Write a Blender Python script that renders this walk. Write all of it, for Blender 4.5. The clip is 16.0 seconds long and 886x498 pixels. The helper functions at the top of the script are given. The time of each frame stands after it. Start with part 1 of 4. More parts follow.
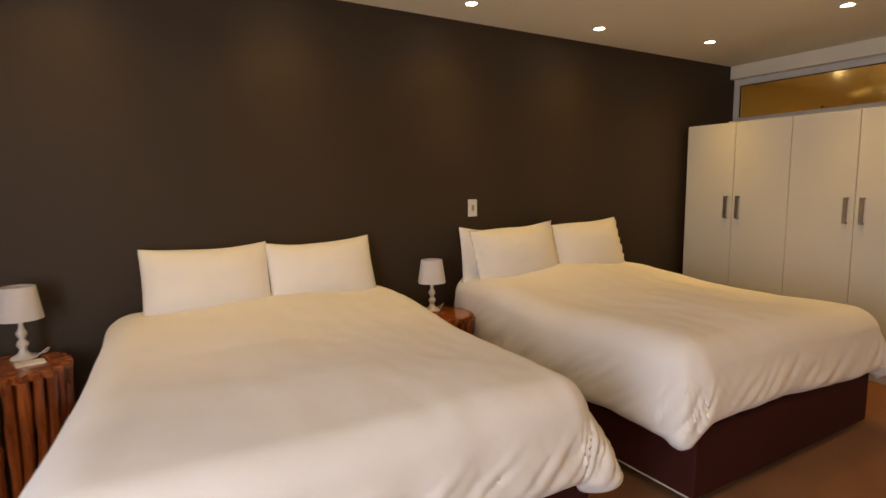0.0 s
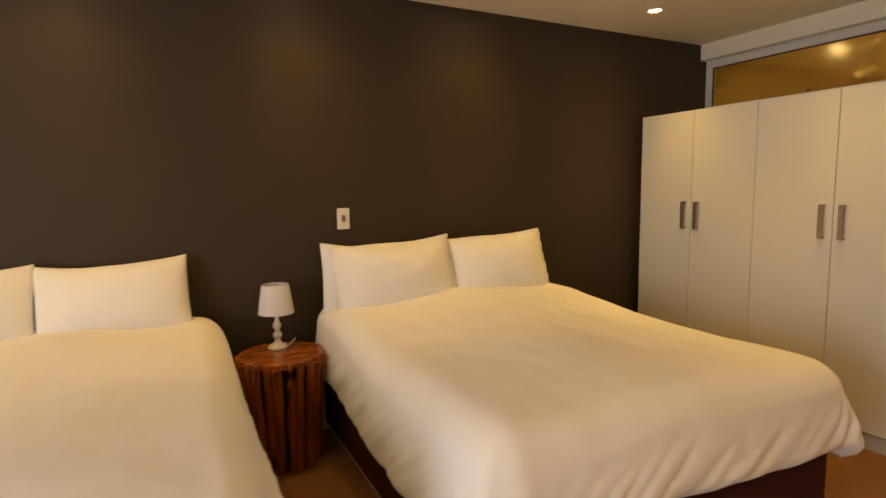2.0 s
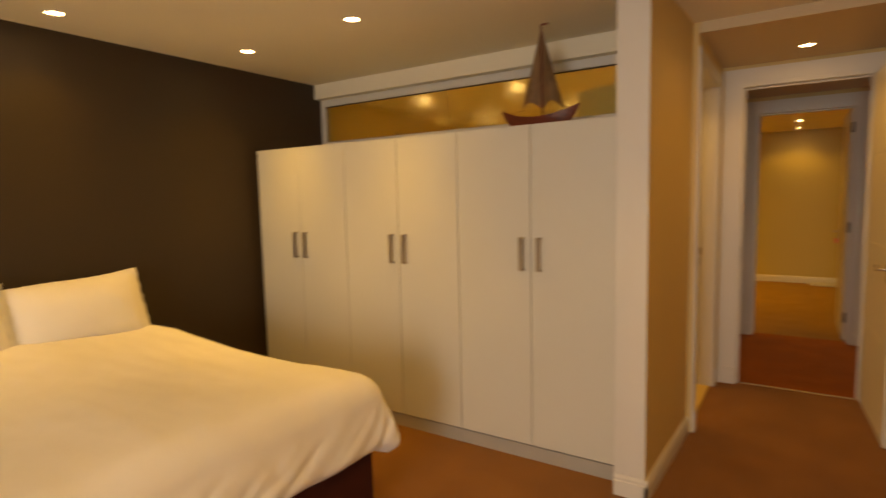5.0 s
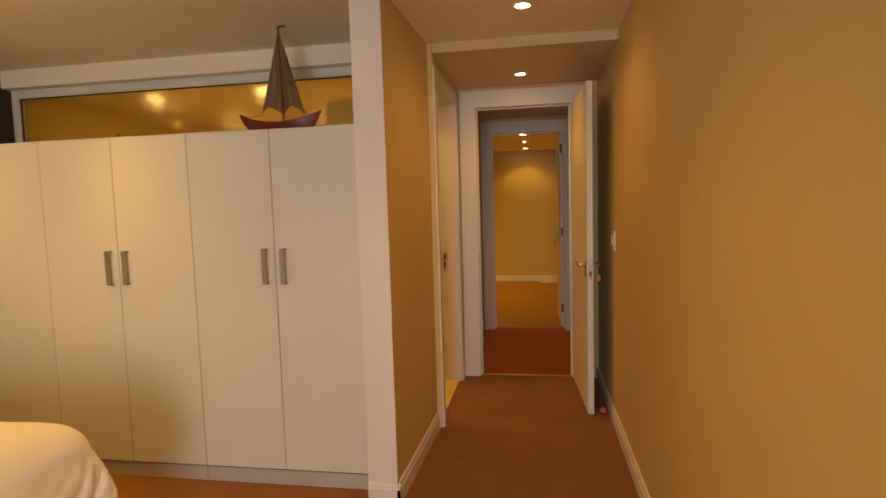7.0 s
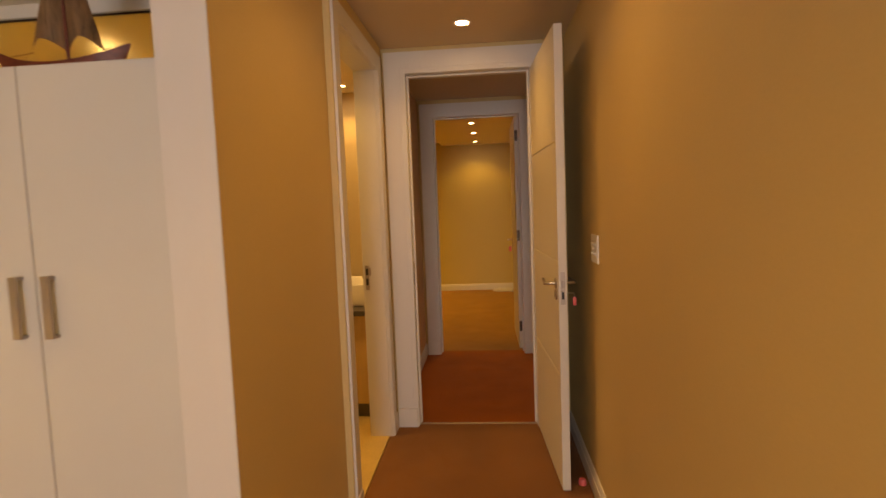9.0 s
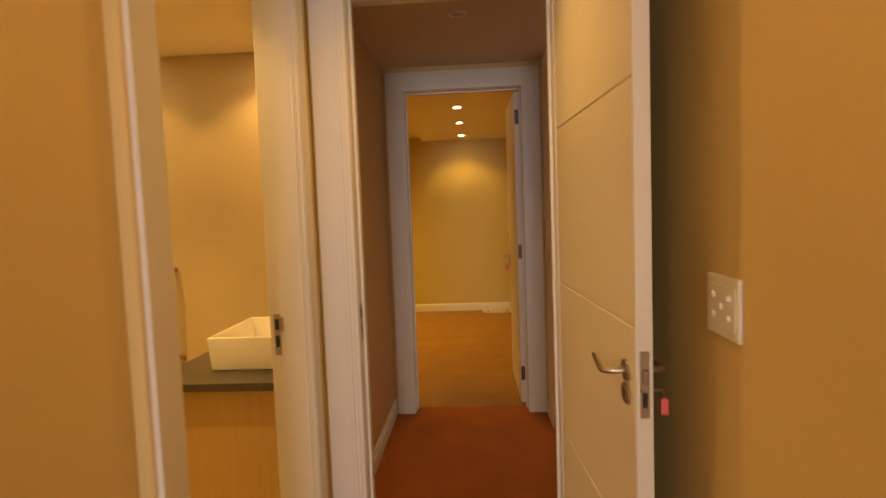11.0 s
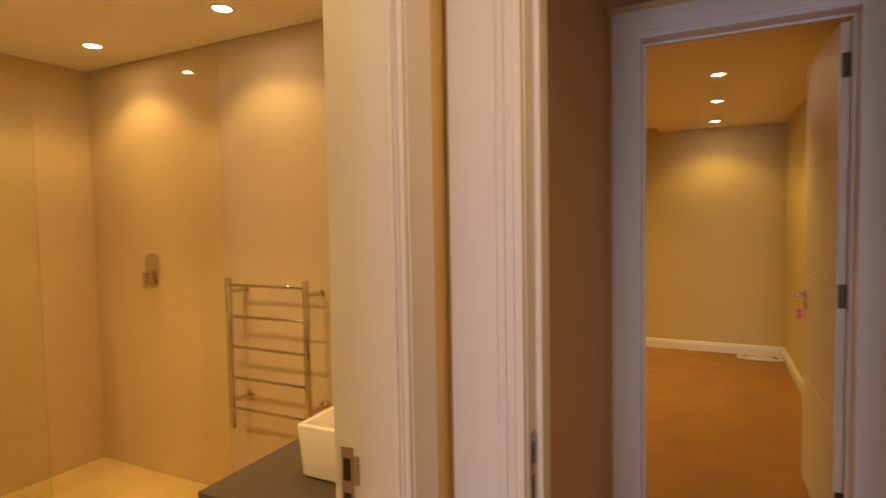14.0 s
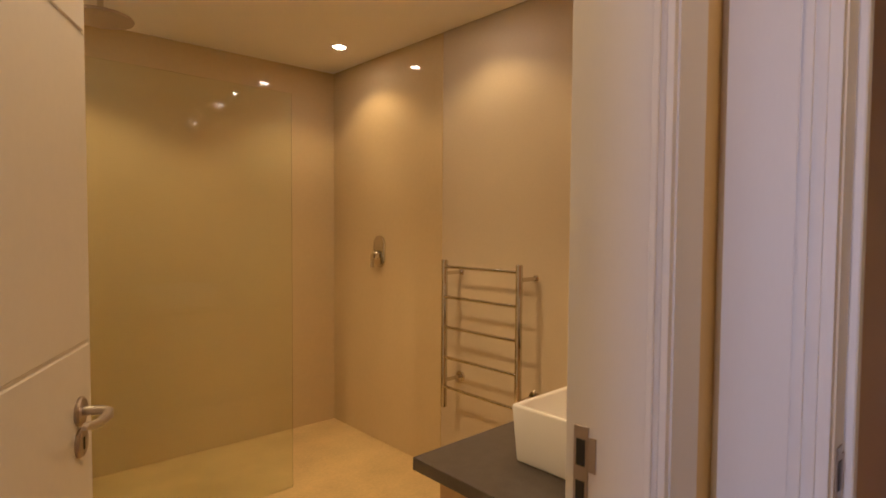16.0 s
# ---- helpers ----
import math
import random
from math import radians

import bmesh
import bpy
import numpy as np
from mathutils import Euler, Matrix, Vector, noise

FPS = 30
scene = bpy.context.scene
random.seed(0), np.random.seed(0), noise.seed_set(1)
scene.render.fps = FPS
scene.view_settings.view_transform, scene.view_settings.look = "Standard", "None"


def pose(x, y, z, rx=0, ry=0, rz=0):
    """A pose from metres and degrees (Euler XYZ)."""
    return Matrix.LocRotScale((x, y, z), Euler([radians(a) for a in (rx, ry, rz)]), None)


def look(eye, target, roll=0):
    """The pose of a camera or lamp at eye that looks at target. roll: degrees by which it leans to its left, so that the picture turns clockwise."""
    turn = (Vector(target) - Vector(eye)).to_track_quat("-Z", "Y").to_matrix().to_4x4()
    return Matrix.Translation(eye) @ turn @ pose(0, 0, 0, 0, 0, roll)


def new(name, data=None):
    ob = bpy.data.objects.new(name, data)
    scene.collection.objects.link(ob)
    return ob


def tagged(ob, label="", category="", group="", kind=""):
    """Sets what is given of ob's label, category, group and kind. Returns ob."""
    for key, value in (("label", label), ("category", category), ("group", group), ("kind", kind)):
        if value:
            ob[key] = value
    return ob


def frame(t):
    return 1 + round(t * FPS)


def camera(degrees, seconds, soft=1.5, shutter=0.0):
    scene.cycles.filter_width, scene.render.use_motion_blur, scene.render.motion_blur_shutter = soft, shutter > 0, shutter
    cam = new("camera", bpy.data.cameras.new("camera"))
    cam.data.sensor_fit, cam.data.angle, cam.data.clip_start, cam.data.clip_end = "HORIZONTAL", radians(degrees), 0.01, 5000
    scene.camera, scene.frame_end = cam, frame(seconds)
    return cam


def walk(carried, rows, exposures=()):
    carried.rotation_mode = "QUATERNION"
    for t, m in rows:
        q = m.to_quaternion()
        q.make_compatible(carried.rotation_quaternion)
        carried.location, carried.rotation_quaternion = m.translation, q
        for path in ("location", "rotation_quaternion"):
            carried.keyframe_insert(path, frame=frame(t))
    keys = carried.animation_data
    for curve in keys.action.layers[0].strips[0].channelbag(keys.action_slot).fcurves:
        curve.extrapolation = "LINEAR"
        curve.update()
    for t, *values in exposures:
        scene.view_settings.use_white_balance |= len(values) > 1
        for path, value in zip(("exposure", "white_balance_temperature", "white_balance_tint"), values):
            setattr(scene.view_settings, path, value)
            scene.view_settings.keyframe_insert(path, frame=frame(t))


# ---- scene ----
cam = camera(78.1, 16.0, shutter=0.5)
PATH = [
    (0, (0.08, 0.385, 1.372), (1.087, 2.097, 1.14), -0.5),
    (0.5, (0.382, 0.489, 1.36), (1.343, 2.227, 1.127), -0.6),
    (1, (0.678, 0.581, 1.352), (1.621, 2.329, 1.12), -0.7),
    (1.5, (1.006, 0.582, 1.384), (1.936, 2.337, 1.155), -0.7),
    (2, (1.299, 0.563, 1.385), (2.201, 2.334, 1.158), -0.8),
    (2.5, (1.579, 0.516, 1.419), (2.466, 2.292, 1.181), -0.8),
    (3, (1.726, 0.417, 1.431), (2.609, 2.196, 1.198), -0.9),
    (3.5, (1.796, 0.325, 1.461), (2.706, 2.09, 1.224), -0.9),
    (4, (1.815, 0.241, 1.472), (2.922, 1.891, 1.241), -1.2),
    (4.5, (1.791, 0.132, 1.527), (3.182, 1.549, 1.287), -1.5),
    (5, (1.729, 0.086, 1.491), (3.396, 1.174, 1.301), -1.3),
    (5.2, (1.715, 0.041, 1.503), (3.462, 0.995, 1.316), -1.4),
    (7.3, (1.941, -0.037, 1.458), (3.913, 0.253, 1.297), -1.9),
    (7.5, (2.038, -0.052, 1.467), (4.014, 0.212, 1.305), -2.1),
    (8, (2.303, -0.039, 1.429), (4.284, 0.183, 1.27), -2.1),
    (8.5, (2.626, 0.001, 1.431), (4.61, 0.193, 1.272), -2.0),
    (9, (2.972, -0.03, 1.422), (4.959, 0.137, 1.264), -2.2),
    (9.2, (3.093, -0.025, 1.426), (5.081, 0.13, 1.267), -2.0),
    (11.3, (4.53, -0.001, 1.419), (6.522, 0.112, 1.277), -2.2),
    (11.5, (4.643, -0.002, 1.422), (6.634, 0.11, 1.274), -2.3),
    (12, (4.913, -0.029, 1.424), (6.905, 0.084, 1.281), -2.2),
    (12.5, (5.154, 0.026, 1.413), (7.142, 0.202, 1.279), -2.3),
    (13, (5.312, 0.109, 1.43), (7.284, 0.419, 1.305), -2.1),
    (13.5, (5.412, 0.156, 1.446), (7.319, 0.748, 1.34), -1.6),
    (14, (5.505, 0.17, 1.447), (7.298, 1.05, 1.35), -1.0),
    (14.5, (5.531, 0.194, 1.442), (7.204, 1.287, 1.351), -0.5),
    (15, (5.54, 0.23, 1.431), (7.074, 1.51, 1.349), -0.1),
    (15.5, (5.559, 0.259, 1.41), (6.972, 1.672, 1.336), 0.2),
    (16, (5.575, 0.288, 1.354), (6.929, 1.758, 1.275), 0.4),
]
EXPOSURE = [  # seconds, stops, kelvin, tint
    (0, -0.70, 7200, 24), (2.5, -0.43, 8200, 19), (4, -0.40, 8900, 18), (5, -0.32, 11000, 21), (8, -0.12, 9300, 27), (9, -0.03, 9300, 27), (11.5, 0.36, 8600, 23),
    (13.5, 0.38, 7300, 26), (14.5, 0.36, 6100, 29), (15, 0.26, 5600, 29), (16, 0.05, 5250, 33)]
walk(cam, [(t, look(eye, target, roll)) for t, eye, target, roll in PATH], EXPOSURE)


# ---- light ----
world = bpy.data.worlds.new("world")
scene.world = world
world.use_nodes = True
_n = world.node_tree.nodes
sky = _n.new("ShaderNodeTexSky")
sky.sky_type, sky.sun_disc = "NISHITA", False
sky.sun_elevation, sky.sun_rotation = radians(38), radians(200)
world.node_tree.links.new(sky.outputs[0], _n["Background"].inputs[0])
_n["Background"].inputs[1].default_value = 0.1
sun = new("sun", bpy.data.lights.new("sun", "SUN"))
sun.data.energy, sun.data.angle, sun.data.color = 1.0, radians(12), (1, 0.96, 0.9)
sun.matrix_world = look((0, 0, 0), (-0.27, 0.74, -0.62))
WARM = (1.0, 0.575, 0.11)
BED_TONE = (1.0, 0.64, 0.11)
BATH_TONE, ROOM_TONE = (1.0, 0.685, 0.225), (1.0, 0.675, 0.15)
DAY = (0.71, 0.85, 1.0)
SPOT_W, DAY_W = 54.0, 118.0
win = new("window_daylight", bpy.data.lights.new("window_daylight", "AREA"))
win.data.shape, win.data.size, win.data.size_y = "RECTANGLE", 1.4, 1.85
win.data.energy, win.data.color = DAY_W, DAY
win.matrix_world = look((-1.72, 0.28, 1.25), (3.0, 0.28, 1.1))
hallwin = new("hall_window_daylight", bpy.data.lights.new("hall_window_daylight", "AREA"))
hallwin.data.shape, hallwin.data.size, hallwin.data.size_y = "RECTANGLE", 1.2, 1.4
hallwin.data.energy, hallwin.data.color = 2.2, DAY
hallwin.matrix_world = look((6.50, -1.40, 1.5), (9.0, -1.6, 1.1))


# ---- materials ----
def material(name, color, rough=0.6, metal=0.0, vary=0.12, scale=6.0, fine=120.0, bump=0.15, bump_scale=None,
             depth=0.002, trans=0.0, ior=1.45, sheen=0.0, coat=0.0, rough_vary=0.08, second=None, stretch=(1, 1, 1), spec=0.5):
    """A surface with colour variation at a large and a fine scale, uneven gloss and fine relief."""
    m = bpy.data.materials.new(name)
    m.use_nodes = True
    n, l = m.node_tree.nodes, m.node_tree.links
    b = n["Principled BSDF"]
    b.inputs["Metallic"].default_value = metal
    b.inputs["IOR"].default_value = ior
    b.inputs["Transmission Weight"].default_value = trans
    b.inputs["Specular IOR Level"].default_value = spec
    if sheen:
        b.inputs["Sheen Weight"].default_value = sheen
    if coat:
        b.inputs["Coat Weight"].default_value = coat
        b.inputs["Coat Roughness"].default_value = 0.12
    tc = n.new("ShaderNodeTexCoord")
    mp = n.new("ShaderNodeMapping")
    mp.inputs["Scale"].default_value = stretch
    l.new(tc.outputs["Object"], mp.inputs["Vector"])
    big, small = n.new("ShaderNodeTexNoise"), n.new("ShaderNodeTexNoise")
    big.inputs["Scale"].default_value, small.inputs["Scale"].default_value = scale, fine
    big.inputs["Detail"].default_value, small.inputs["Detail"].default_value = 5, 3
    l.new(mp.outputs[0], big.inputs["Vector"])
    l.new(mp.outputs[0], small.inputs["Vector"])
    add = n.new("ShaderNodeMath")
    add.operation = "MULTIPLY_ADD"
    add.inputs[1].default_value = 0.35
    l.new(small.outputs["Fac"], add.inputs[0])
    mul = n.new("ShaderNodeMath")
    mul.operation = "MULTIPLY"
    mul.inputs[1].default_value = 0.65
    l.new(big.outputs["Fac"], mul.inputs[0])
    l.new(mul.outputs[0], add.inputs[2])
    ramp = n.new("ShaderNodeValToRGB")
    c0 = tuple(c * (1 - vary) for c in color)
    c1 = second or tuple(min(1, c * (1 + vary)) for c in color)
    ramp.color_ramp.elements[0].position, ramp.color_ramp.elements[1].position = 0.3, 0.7
    ramp.color_ramp.elements[0].color, ramp.color_ramp.elements[1].color = (*c0, 1), (*c1, 1)
    l.new(add.outputs[0], ramp.inputs[0])
    l.new(ramp.outputs[0], b.inputs["Base Color"])
    rr = n.new("ShaderNodeMapRange")
    rr.inputs["To Min"].default_value, rr.inputs["To Max"].default_value = max(0, rough - rough_vary), min(1, rough + rough_vary)
    l.new(big.outputs["Fac"], rr.inputs["Value"])
    l.new(rr.outputs[0], b.inputs["Roughness"])
    if bump:
        bt = n.new("ShaderNodeTexNoise")
        bt.inputs["Scale"].default_value, bt.inputs["Detail"].default_value = bump_scale or fine, 4
        l.new(mp.outputs[0], bt.inputs["Vector"])
        bp = n.new("ShaderNodeBump")
        bp.inputs["Strength"].default_value, bp.inputs["Distance"].default_value = bump, depth
        l.new(bt.outputs["Fac"], bp.inputs["Height"])
        l.new(bp.outputs[0], b.inputs["Normal"])
    return m


def glow(name, color, strength):
    m = bpy.data.materials.new(name)
    m.use_nodes = True
    b = m.node_tree.nodes["Principled BSDF"]
    b.inputs["Base Color"].default_value = (0.8, 0.8, 0.8, 1)
    b.inputs["Emission Color"].default_value = (*color, 1)
    b.inputs["Emission Strength"].default_value = strength
    return m


M_DARK = material("dark_brown_wall_paint", (0.042, 0.0270, 0.0160), 0.62, vary=0.10, scale=1.5, fine=90, bump=0.12, depth=0.001)
M_WALL = material("beige_wall_paint", (0.65, 0.49, 0.235), 0.55, vary=0.05, scale=1.2, fine=140, bump=0.12, depth=0.001)
# browner than the corridor beige: warm, dim hall light put into the colour
M_HALL_WARM = material("warm_lit_hall_paint", (0.55, 0.33, 0.15), 0.55, vary=0.05, scale=1.2, fine=140, bump=0.12, depth=0.001)
M_ROOM = material("yellow_beige_room_paint", (0.55, 0.445, 0.19), 0.55, vary=0.05, scale=1.2, fine=140, bump=0.12, depth=0.001)
M_BATHWALL = material("taupe_wall_paint", (0.57, 0.47, 0.31), 0.55, vary=0.05, scale=1.2, fine=140, bump=0.12, depth=0.001)
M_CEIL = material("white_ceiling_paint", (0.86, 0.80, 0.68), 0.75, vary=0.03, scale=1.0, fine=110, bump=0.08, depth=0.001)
# darker copy for corridor and hall: their missing daylight is put into the colour
M_CEIL_SHADED = material("shaded_ceiling_paint", (0.62, 0.50, 0.34), 0.75, vary=0.03, scale=1.0, fine=110, bump=0.08, depth=0.001)
M_TRIM = material("white_gloss_paint", (0.69, 0.67, 0.645), 0.42, vary=0.02, scale=3, fine=60, bump=0.05, depth=0.0005, stretch=(4, 4, 1))
M_DOOR = material("white_satin_door_paint", (0.72, 0.68, 0.60), 0.42, vary=0.03, scale=2, fine=70, bump=0.08, depth=0.001)
M_MELA = material("white_melamine", (0.64, 0.635, 0.60), 0.36, vary=0.025, scale=2, fine=160, bump=0.05, depth=0.0005)
M_GREY = material("grey_plinth_laminate", (0.42, 0.40, 0.38), 0.45, vary=0.06)
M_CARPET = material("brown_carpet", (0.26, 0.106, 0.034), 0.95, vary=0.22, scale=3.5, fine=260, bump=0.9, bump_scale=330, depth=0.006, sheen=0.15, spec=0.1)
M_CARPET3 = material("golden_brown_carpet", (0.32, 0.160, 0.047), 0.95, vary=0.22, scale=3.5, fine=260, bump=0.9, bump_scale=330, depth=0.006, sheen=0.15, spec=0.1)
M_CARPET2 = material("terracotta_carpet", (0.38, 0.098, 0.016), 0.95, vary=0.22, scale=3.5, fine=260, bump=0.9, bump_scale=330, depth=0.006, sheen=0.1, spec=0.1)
M_LINEN = material("white_cotton", (0.86, 0.845, 0.84), 0.85, vary=0.025, scale=5, fine=300, bump=0.22, bump_scale=20, depth=0.005, sheen=0.2, spec=0.2)
M_PILLOW = material("white_pillow_cotton", (0.86, 0.84, 0.82), 0.85, vary=0.025, scale=7, fine=300, bump=0.18, bump_scale=26, depth=0.004, sheen=0.2, spec=0.2)
M_MAROON = material("maroon_bed_base_fabric", (0.055, 0.013, 0.010), 0.85, vary=0.18, scale=10, fine=400, bump=0.3, depth=0.001, spec=0.2)
M_MATTRESS = material("cream_mattress_fabric", (0.6, 0.55, 0.48), 0.9)
M_BLACK = material("black_plastic", (0.02, 0.02, 0.02), 0.45, vary=0.1)
M_STICK = material("reddish_brown_branch_wood", (0.17, 0.026, 0.005), 0.30, vary=0.6, scale=5, fine=60, bump=0.4, depth=0.004, stretch=(5, 5, 0.7), coat=0.3, second=(0.44, 0.105, 0.018))
M_STUMP = material("polished_red_wood", (0.24, 0.036, 0.006), 0.22, vary=0.6, scale=9, fine=70, bump=0.15, depth=0.002, stretch=(1, 4, 1), coat=0.5, second=(0.52, 0.15, 0.03))
M_SHADE = material("white_fabric_shade", (0.70, 0.67, 0.68), 0.85, vary=0.03, scale=30, fine=350, bump=0.3, depth=0.001)
M_PORC = material("white_gloss_paintwork", (0.74, 0.71, 0.66), 0.3, vary=0.03, scale=20, bump=0.1)
M_CERAMIC = material("white_ceramic", (0.86, 0.85, 0.83), 0.12, vary=0.015, scale=3, bump=0)
M_CHROME = material("chrome", (0.62, 0.58, 0.53), 0.08, metal=1.0, vary=0.03, rough_vary=0.03, bump=0)
M_STEEL = material("brushed_steel", (0.52, 0.47, 0.42), 0.30, metal=1.0, vary=0.08, fine=200, bump=0.1, depth=0.0005, stretch=(1, 1, 12))
M_HANDLE = material("brushed_handle_metal", (0.42, 0.36, 0.31), 0.36, metal=0.9, vary=0.08, fine=200, bump=0.1, depth=0.0005)
M_STONE = material("dark_grey_stone_counter", (0.085, 0.072, 0.064), 0.32, vary=0.25, scale=30, fine=240, bump=0.05)
M_OAK = material("pale_oak_veneer", (0.56, 0.39, 0.19), 0.45, vary=0.09, scale=4, fine=60, bump=0.12, depth=0.001, stretch=(9, 9, 0.8))
M_PANEL = material("beige_gloss_wall_panel", (0.63, 0.49, 0.26), 0.05, vary=0.04, scale=1.0, fine=40, bump=0.01, depth=0.0005, rough_vary=0.02)
M_TILE = material("cream_stone_floor", (0.68, 0.50, 0.205), 0.35, vary=0.16, scale=4, fine=60, bump=0.12, depth=0.002)
M_HULL = material("dark_red_stained_wood", (0.17, 0.036, 0.018), 0.4, vary=0.4, scale=12, fine=90, bump=0.2, stretch=(6, 1, 6))
M_SAIL = material("weathered_grey_brown_sail", (0.36, 0.225, 0.125), 0.5, vary=0.5, scale=22, fine=90, bump=0.3, depth=0.002, stretch=(2, 4, 0.35))
M_PLASTIC = material("white_plastic", (0.76, 0.73, 0.67), 0.35, vary=0.02, bump=0)
M_RED = material("red_plastic", (0.80, 0.15, 0.15), 0.35, vary=0.05, bump=0)
# near black: the shade inside narrow gaps, put into the colour
M_GAP_SHADE = material("painted_gap_shade", (0.03, 0.025, 0.02), 0.9)
M_DARKMETAL = material("dark_bronze_metal", (0.10, 0.075, 0.055), 0.4, metal=0.8, vary=0.1)
M_GASKET = material("dark_glazing_bead", (0.03, 0.018, 0.012), 0.6)
M_LAMP = glow("lit_downlight_lens", (1.0, 0.78, 0.45), 80.0)
M_OFF = material("unlit_downlight_lens", (0.35, 0.30, 0.25), 0.25, bump=0)
M_PAPER = material("white_paper", (0.78, 0.75, 0.70), 0.7, vary=0.02)


def frosted(name, color, rough, bump):
    """Obscured glass: it lets light through and blurs what is behind."""
    m = bpy.data.materials.new(name)
    m.use_nodes = True
    n, l = m.node_tree.nodes, m.node_tree.links
    b = n["Principled BSDF"]
    b.inputs["Base Color"].default_value = (*color, 1)
    b.inputs["Transmission Weight"].default_value = 1.0
    b.inputs["Roughness"].default_value = rough
    b.inputs["IOR"].default_value = 1.3
    if bump:
        t = n.new("ShaderNodeTexNoise")
        t.inputs["Scale"].default_value, t.inputs["Detail"].default_value = 90, 2
        bp = n.new("ShaderNodeBump")
        bp.inputs["Strength"].default_value, bp.inputs["Distance"].default_value = bump, 0.002
        l.new(t.outputs["Fac"], bp.inputs["Height"])
        l.new(bp.outputs[0], b.inputs["Normal"])
    return m


M_FROST = frosted("frosted_amber_glass", (0.94, 0.90, 0.58), 0.25, 0.10)
M_FROST2 = frosted("frosted_white_glass", (0.95, 0.93, 0.85), 0.34, 0.10)
M_GLASS = frosted("clear_greenish_glass", (0.92, 0.97, 0.87), 0.0, 0)


# ---- mesh helpers ----
def mesh_object(name, bm, mat, smooth=False):
    me = bpy.data.meshes.new(name)
    bmesh.ops.recalc_face_normals(bm, faces=bm.faces[:])
    bm.to_mesh(me)
    bm.free()
    me.materials.append(mat)
    if smooth:
        for p in me.polygons:
            p.use_smooth = True
        me.set_sharp_from_angle(angle=radians(38))
    return new(name, me)


def part(name, bm, mat, parent, label="", smooth=False):
    ob = mesh_object(name, bm, mat, smooth)
    ob.parent = parent
    return tagged(ob, label) if label else ob


def thing(name, at, label, category, group="", rz=0.0):
    e = new(name)
    e.empty_display_size = 0.1
    e.matrix_world = pose(*at, 0, 0, rz)
    return tagged(e, label, category, group)


def structure(name, bm, mat, label="", smooth=False):
    return tagged(mesh_object(name, bm, mat, smooth), label, kind="structure")


def box(bm, a, b, bevel=0.0, seg=1):
    c = [(p + q) / 2 for p, q in zip(a, b)]
    d = [abs(q - p) for p, q in zip(a, b)]
    r = bmesh.ops.create_cube(bm, size=1, matrix=Matrix.LocRotScale(c, None, d))
    if bevel:
        es = list({e for v in r["verts"] for e in v.link_edges})
        bmesh.ops.bevel(bm, geom=es, offset=bevel, segments=seg, affect="EDGES", profile=0.7)
    return bm


def boxes(*items, bevel=0.0, seg=1):
    bm = bmesh.new()
    for a, b in items:
        box(bm, a, b, bevel, seg)
    return bm


def tube(bm, a, b, r, n=14, r2=None):
    a, b = Vector(a), Vector(b)
    m = Matrix.Translation((a + b) / 2) @ (b - a).to_track_quat("Z", "Y").to_matrix().to_4x4()
    bmesh.ops.create_cone(bm, cap_ends=True, segments=n, radius1=r, radius2=r if r2 is None else r2, depth=(b - a).length, matrix=m)
    return bm


def lathe(bm, profile, n=28, m=Matrix(), cap=True):
    rings = [[bm.verts.new(m @ Vector((r * math.cos(2 * math.pi * k / n), r * math.sin(2 * math.pi * k / n), z))) for k in range(n)] for r, z in profile]
    for p, q in zip(rings, rings[1:]):
        for k in range(n):
            bm.faces.new((p[k], p[(k + 1) % n], q[(k + 1) % n], q[k]))
    if cap:
        bm.faces.new(rings[0][::-1])
        bm.faces.new(rings[-1])
    return bm


def sweep(bm, pts, radii, n=10, flat=1.0):
    """A round bar along points; flat squeezes it upright."""
    pts = [Vector(p) for p in pts]
    rings = []
    for i, p in enumerate(pts):
        d = (pts[min(i + 1, len(pts) - 1)] - pts[max(i - 1, 0)]).normalized()
        u = d.cross(Vector((0, 0, 1)))
        u = u.normalized() if u.length > 1e-4 else Vector((1, 0, 0))
        w = u.cross(d)
        r = radii[i] if hasattr(radii, "__len__") else radii
        rings.append([bm.verts.new(p + u * r * math.cos(2 * math.pi * k / n) + w * r * flat * math.sin(2 * math.pi * k / n)) for k in range(n)])
    for p, q in zip(rings, rings[1:]):
        for k in range(n):
            bm.faces.new((p[k], p[(k + 1) % n], q[(k + 1) % n], q[k]))
    bm.faces.new(rings[0][::-1])
    bm.faces.new(rings[-1])
    return bm


# ---- plan ----
WALL_N = 3.59       # dark wall
BED_C = 2.46        # bedroom ceiling
COR_C = 2.40        # corridor, hall, bathroom and second room
RIGHT = -0.515      # long right wall
WARD_X = 4.463      # wardrobe fronts
BEAM_X = 5.14
BATH_W, BATH_E, BATH_S, BATH_N = 5.32, 7.597, 0.73, 3.605
F1, F1B = 6.40, 6.54
F2, F2B = 8.11, 8.25
BULK_X = 5.285      # drop of the corridor ceiling
LEFT = 0.60         # corridor's left wall
NIB = 7.82
END = 12.03
DOOR_H = 2.24

# floors
structure("floor_bedroom", boxes(((-1.9, RIGHT - 0.1, -0.12), (BATH_W, WALL_N + 0.1, 0))), M_CARPET, "brown wall-to-wall carpet in the bedroom and corridor")
structure("floor_corridor", boxes(((BATH_W, RIGHT - 0.1, -0.12), (F1 + 0.03, LEFT + 0.02, 0))), M_CARPET, "brown carpet in the corridor")
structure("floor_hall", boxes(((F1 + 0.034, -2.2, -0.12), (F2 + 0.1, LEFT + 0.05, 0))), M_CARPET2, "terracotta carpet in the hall")
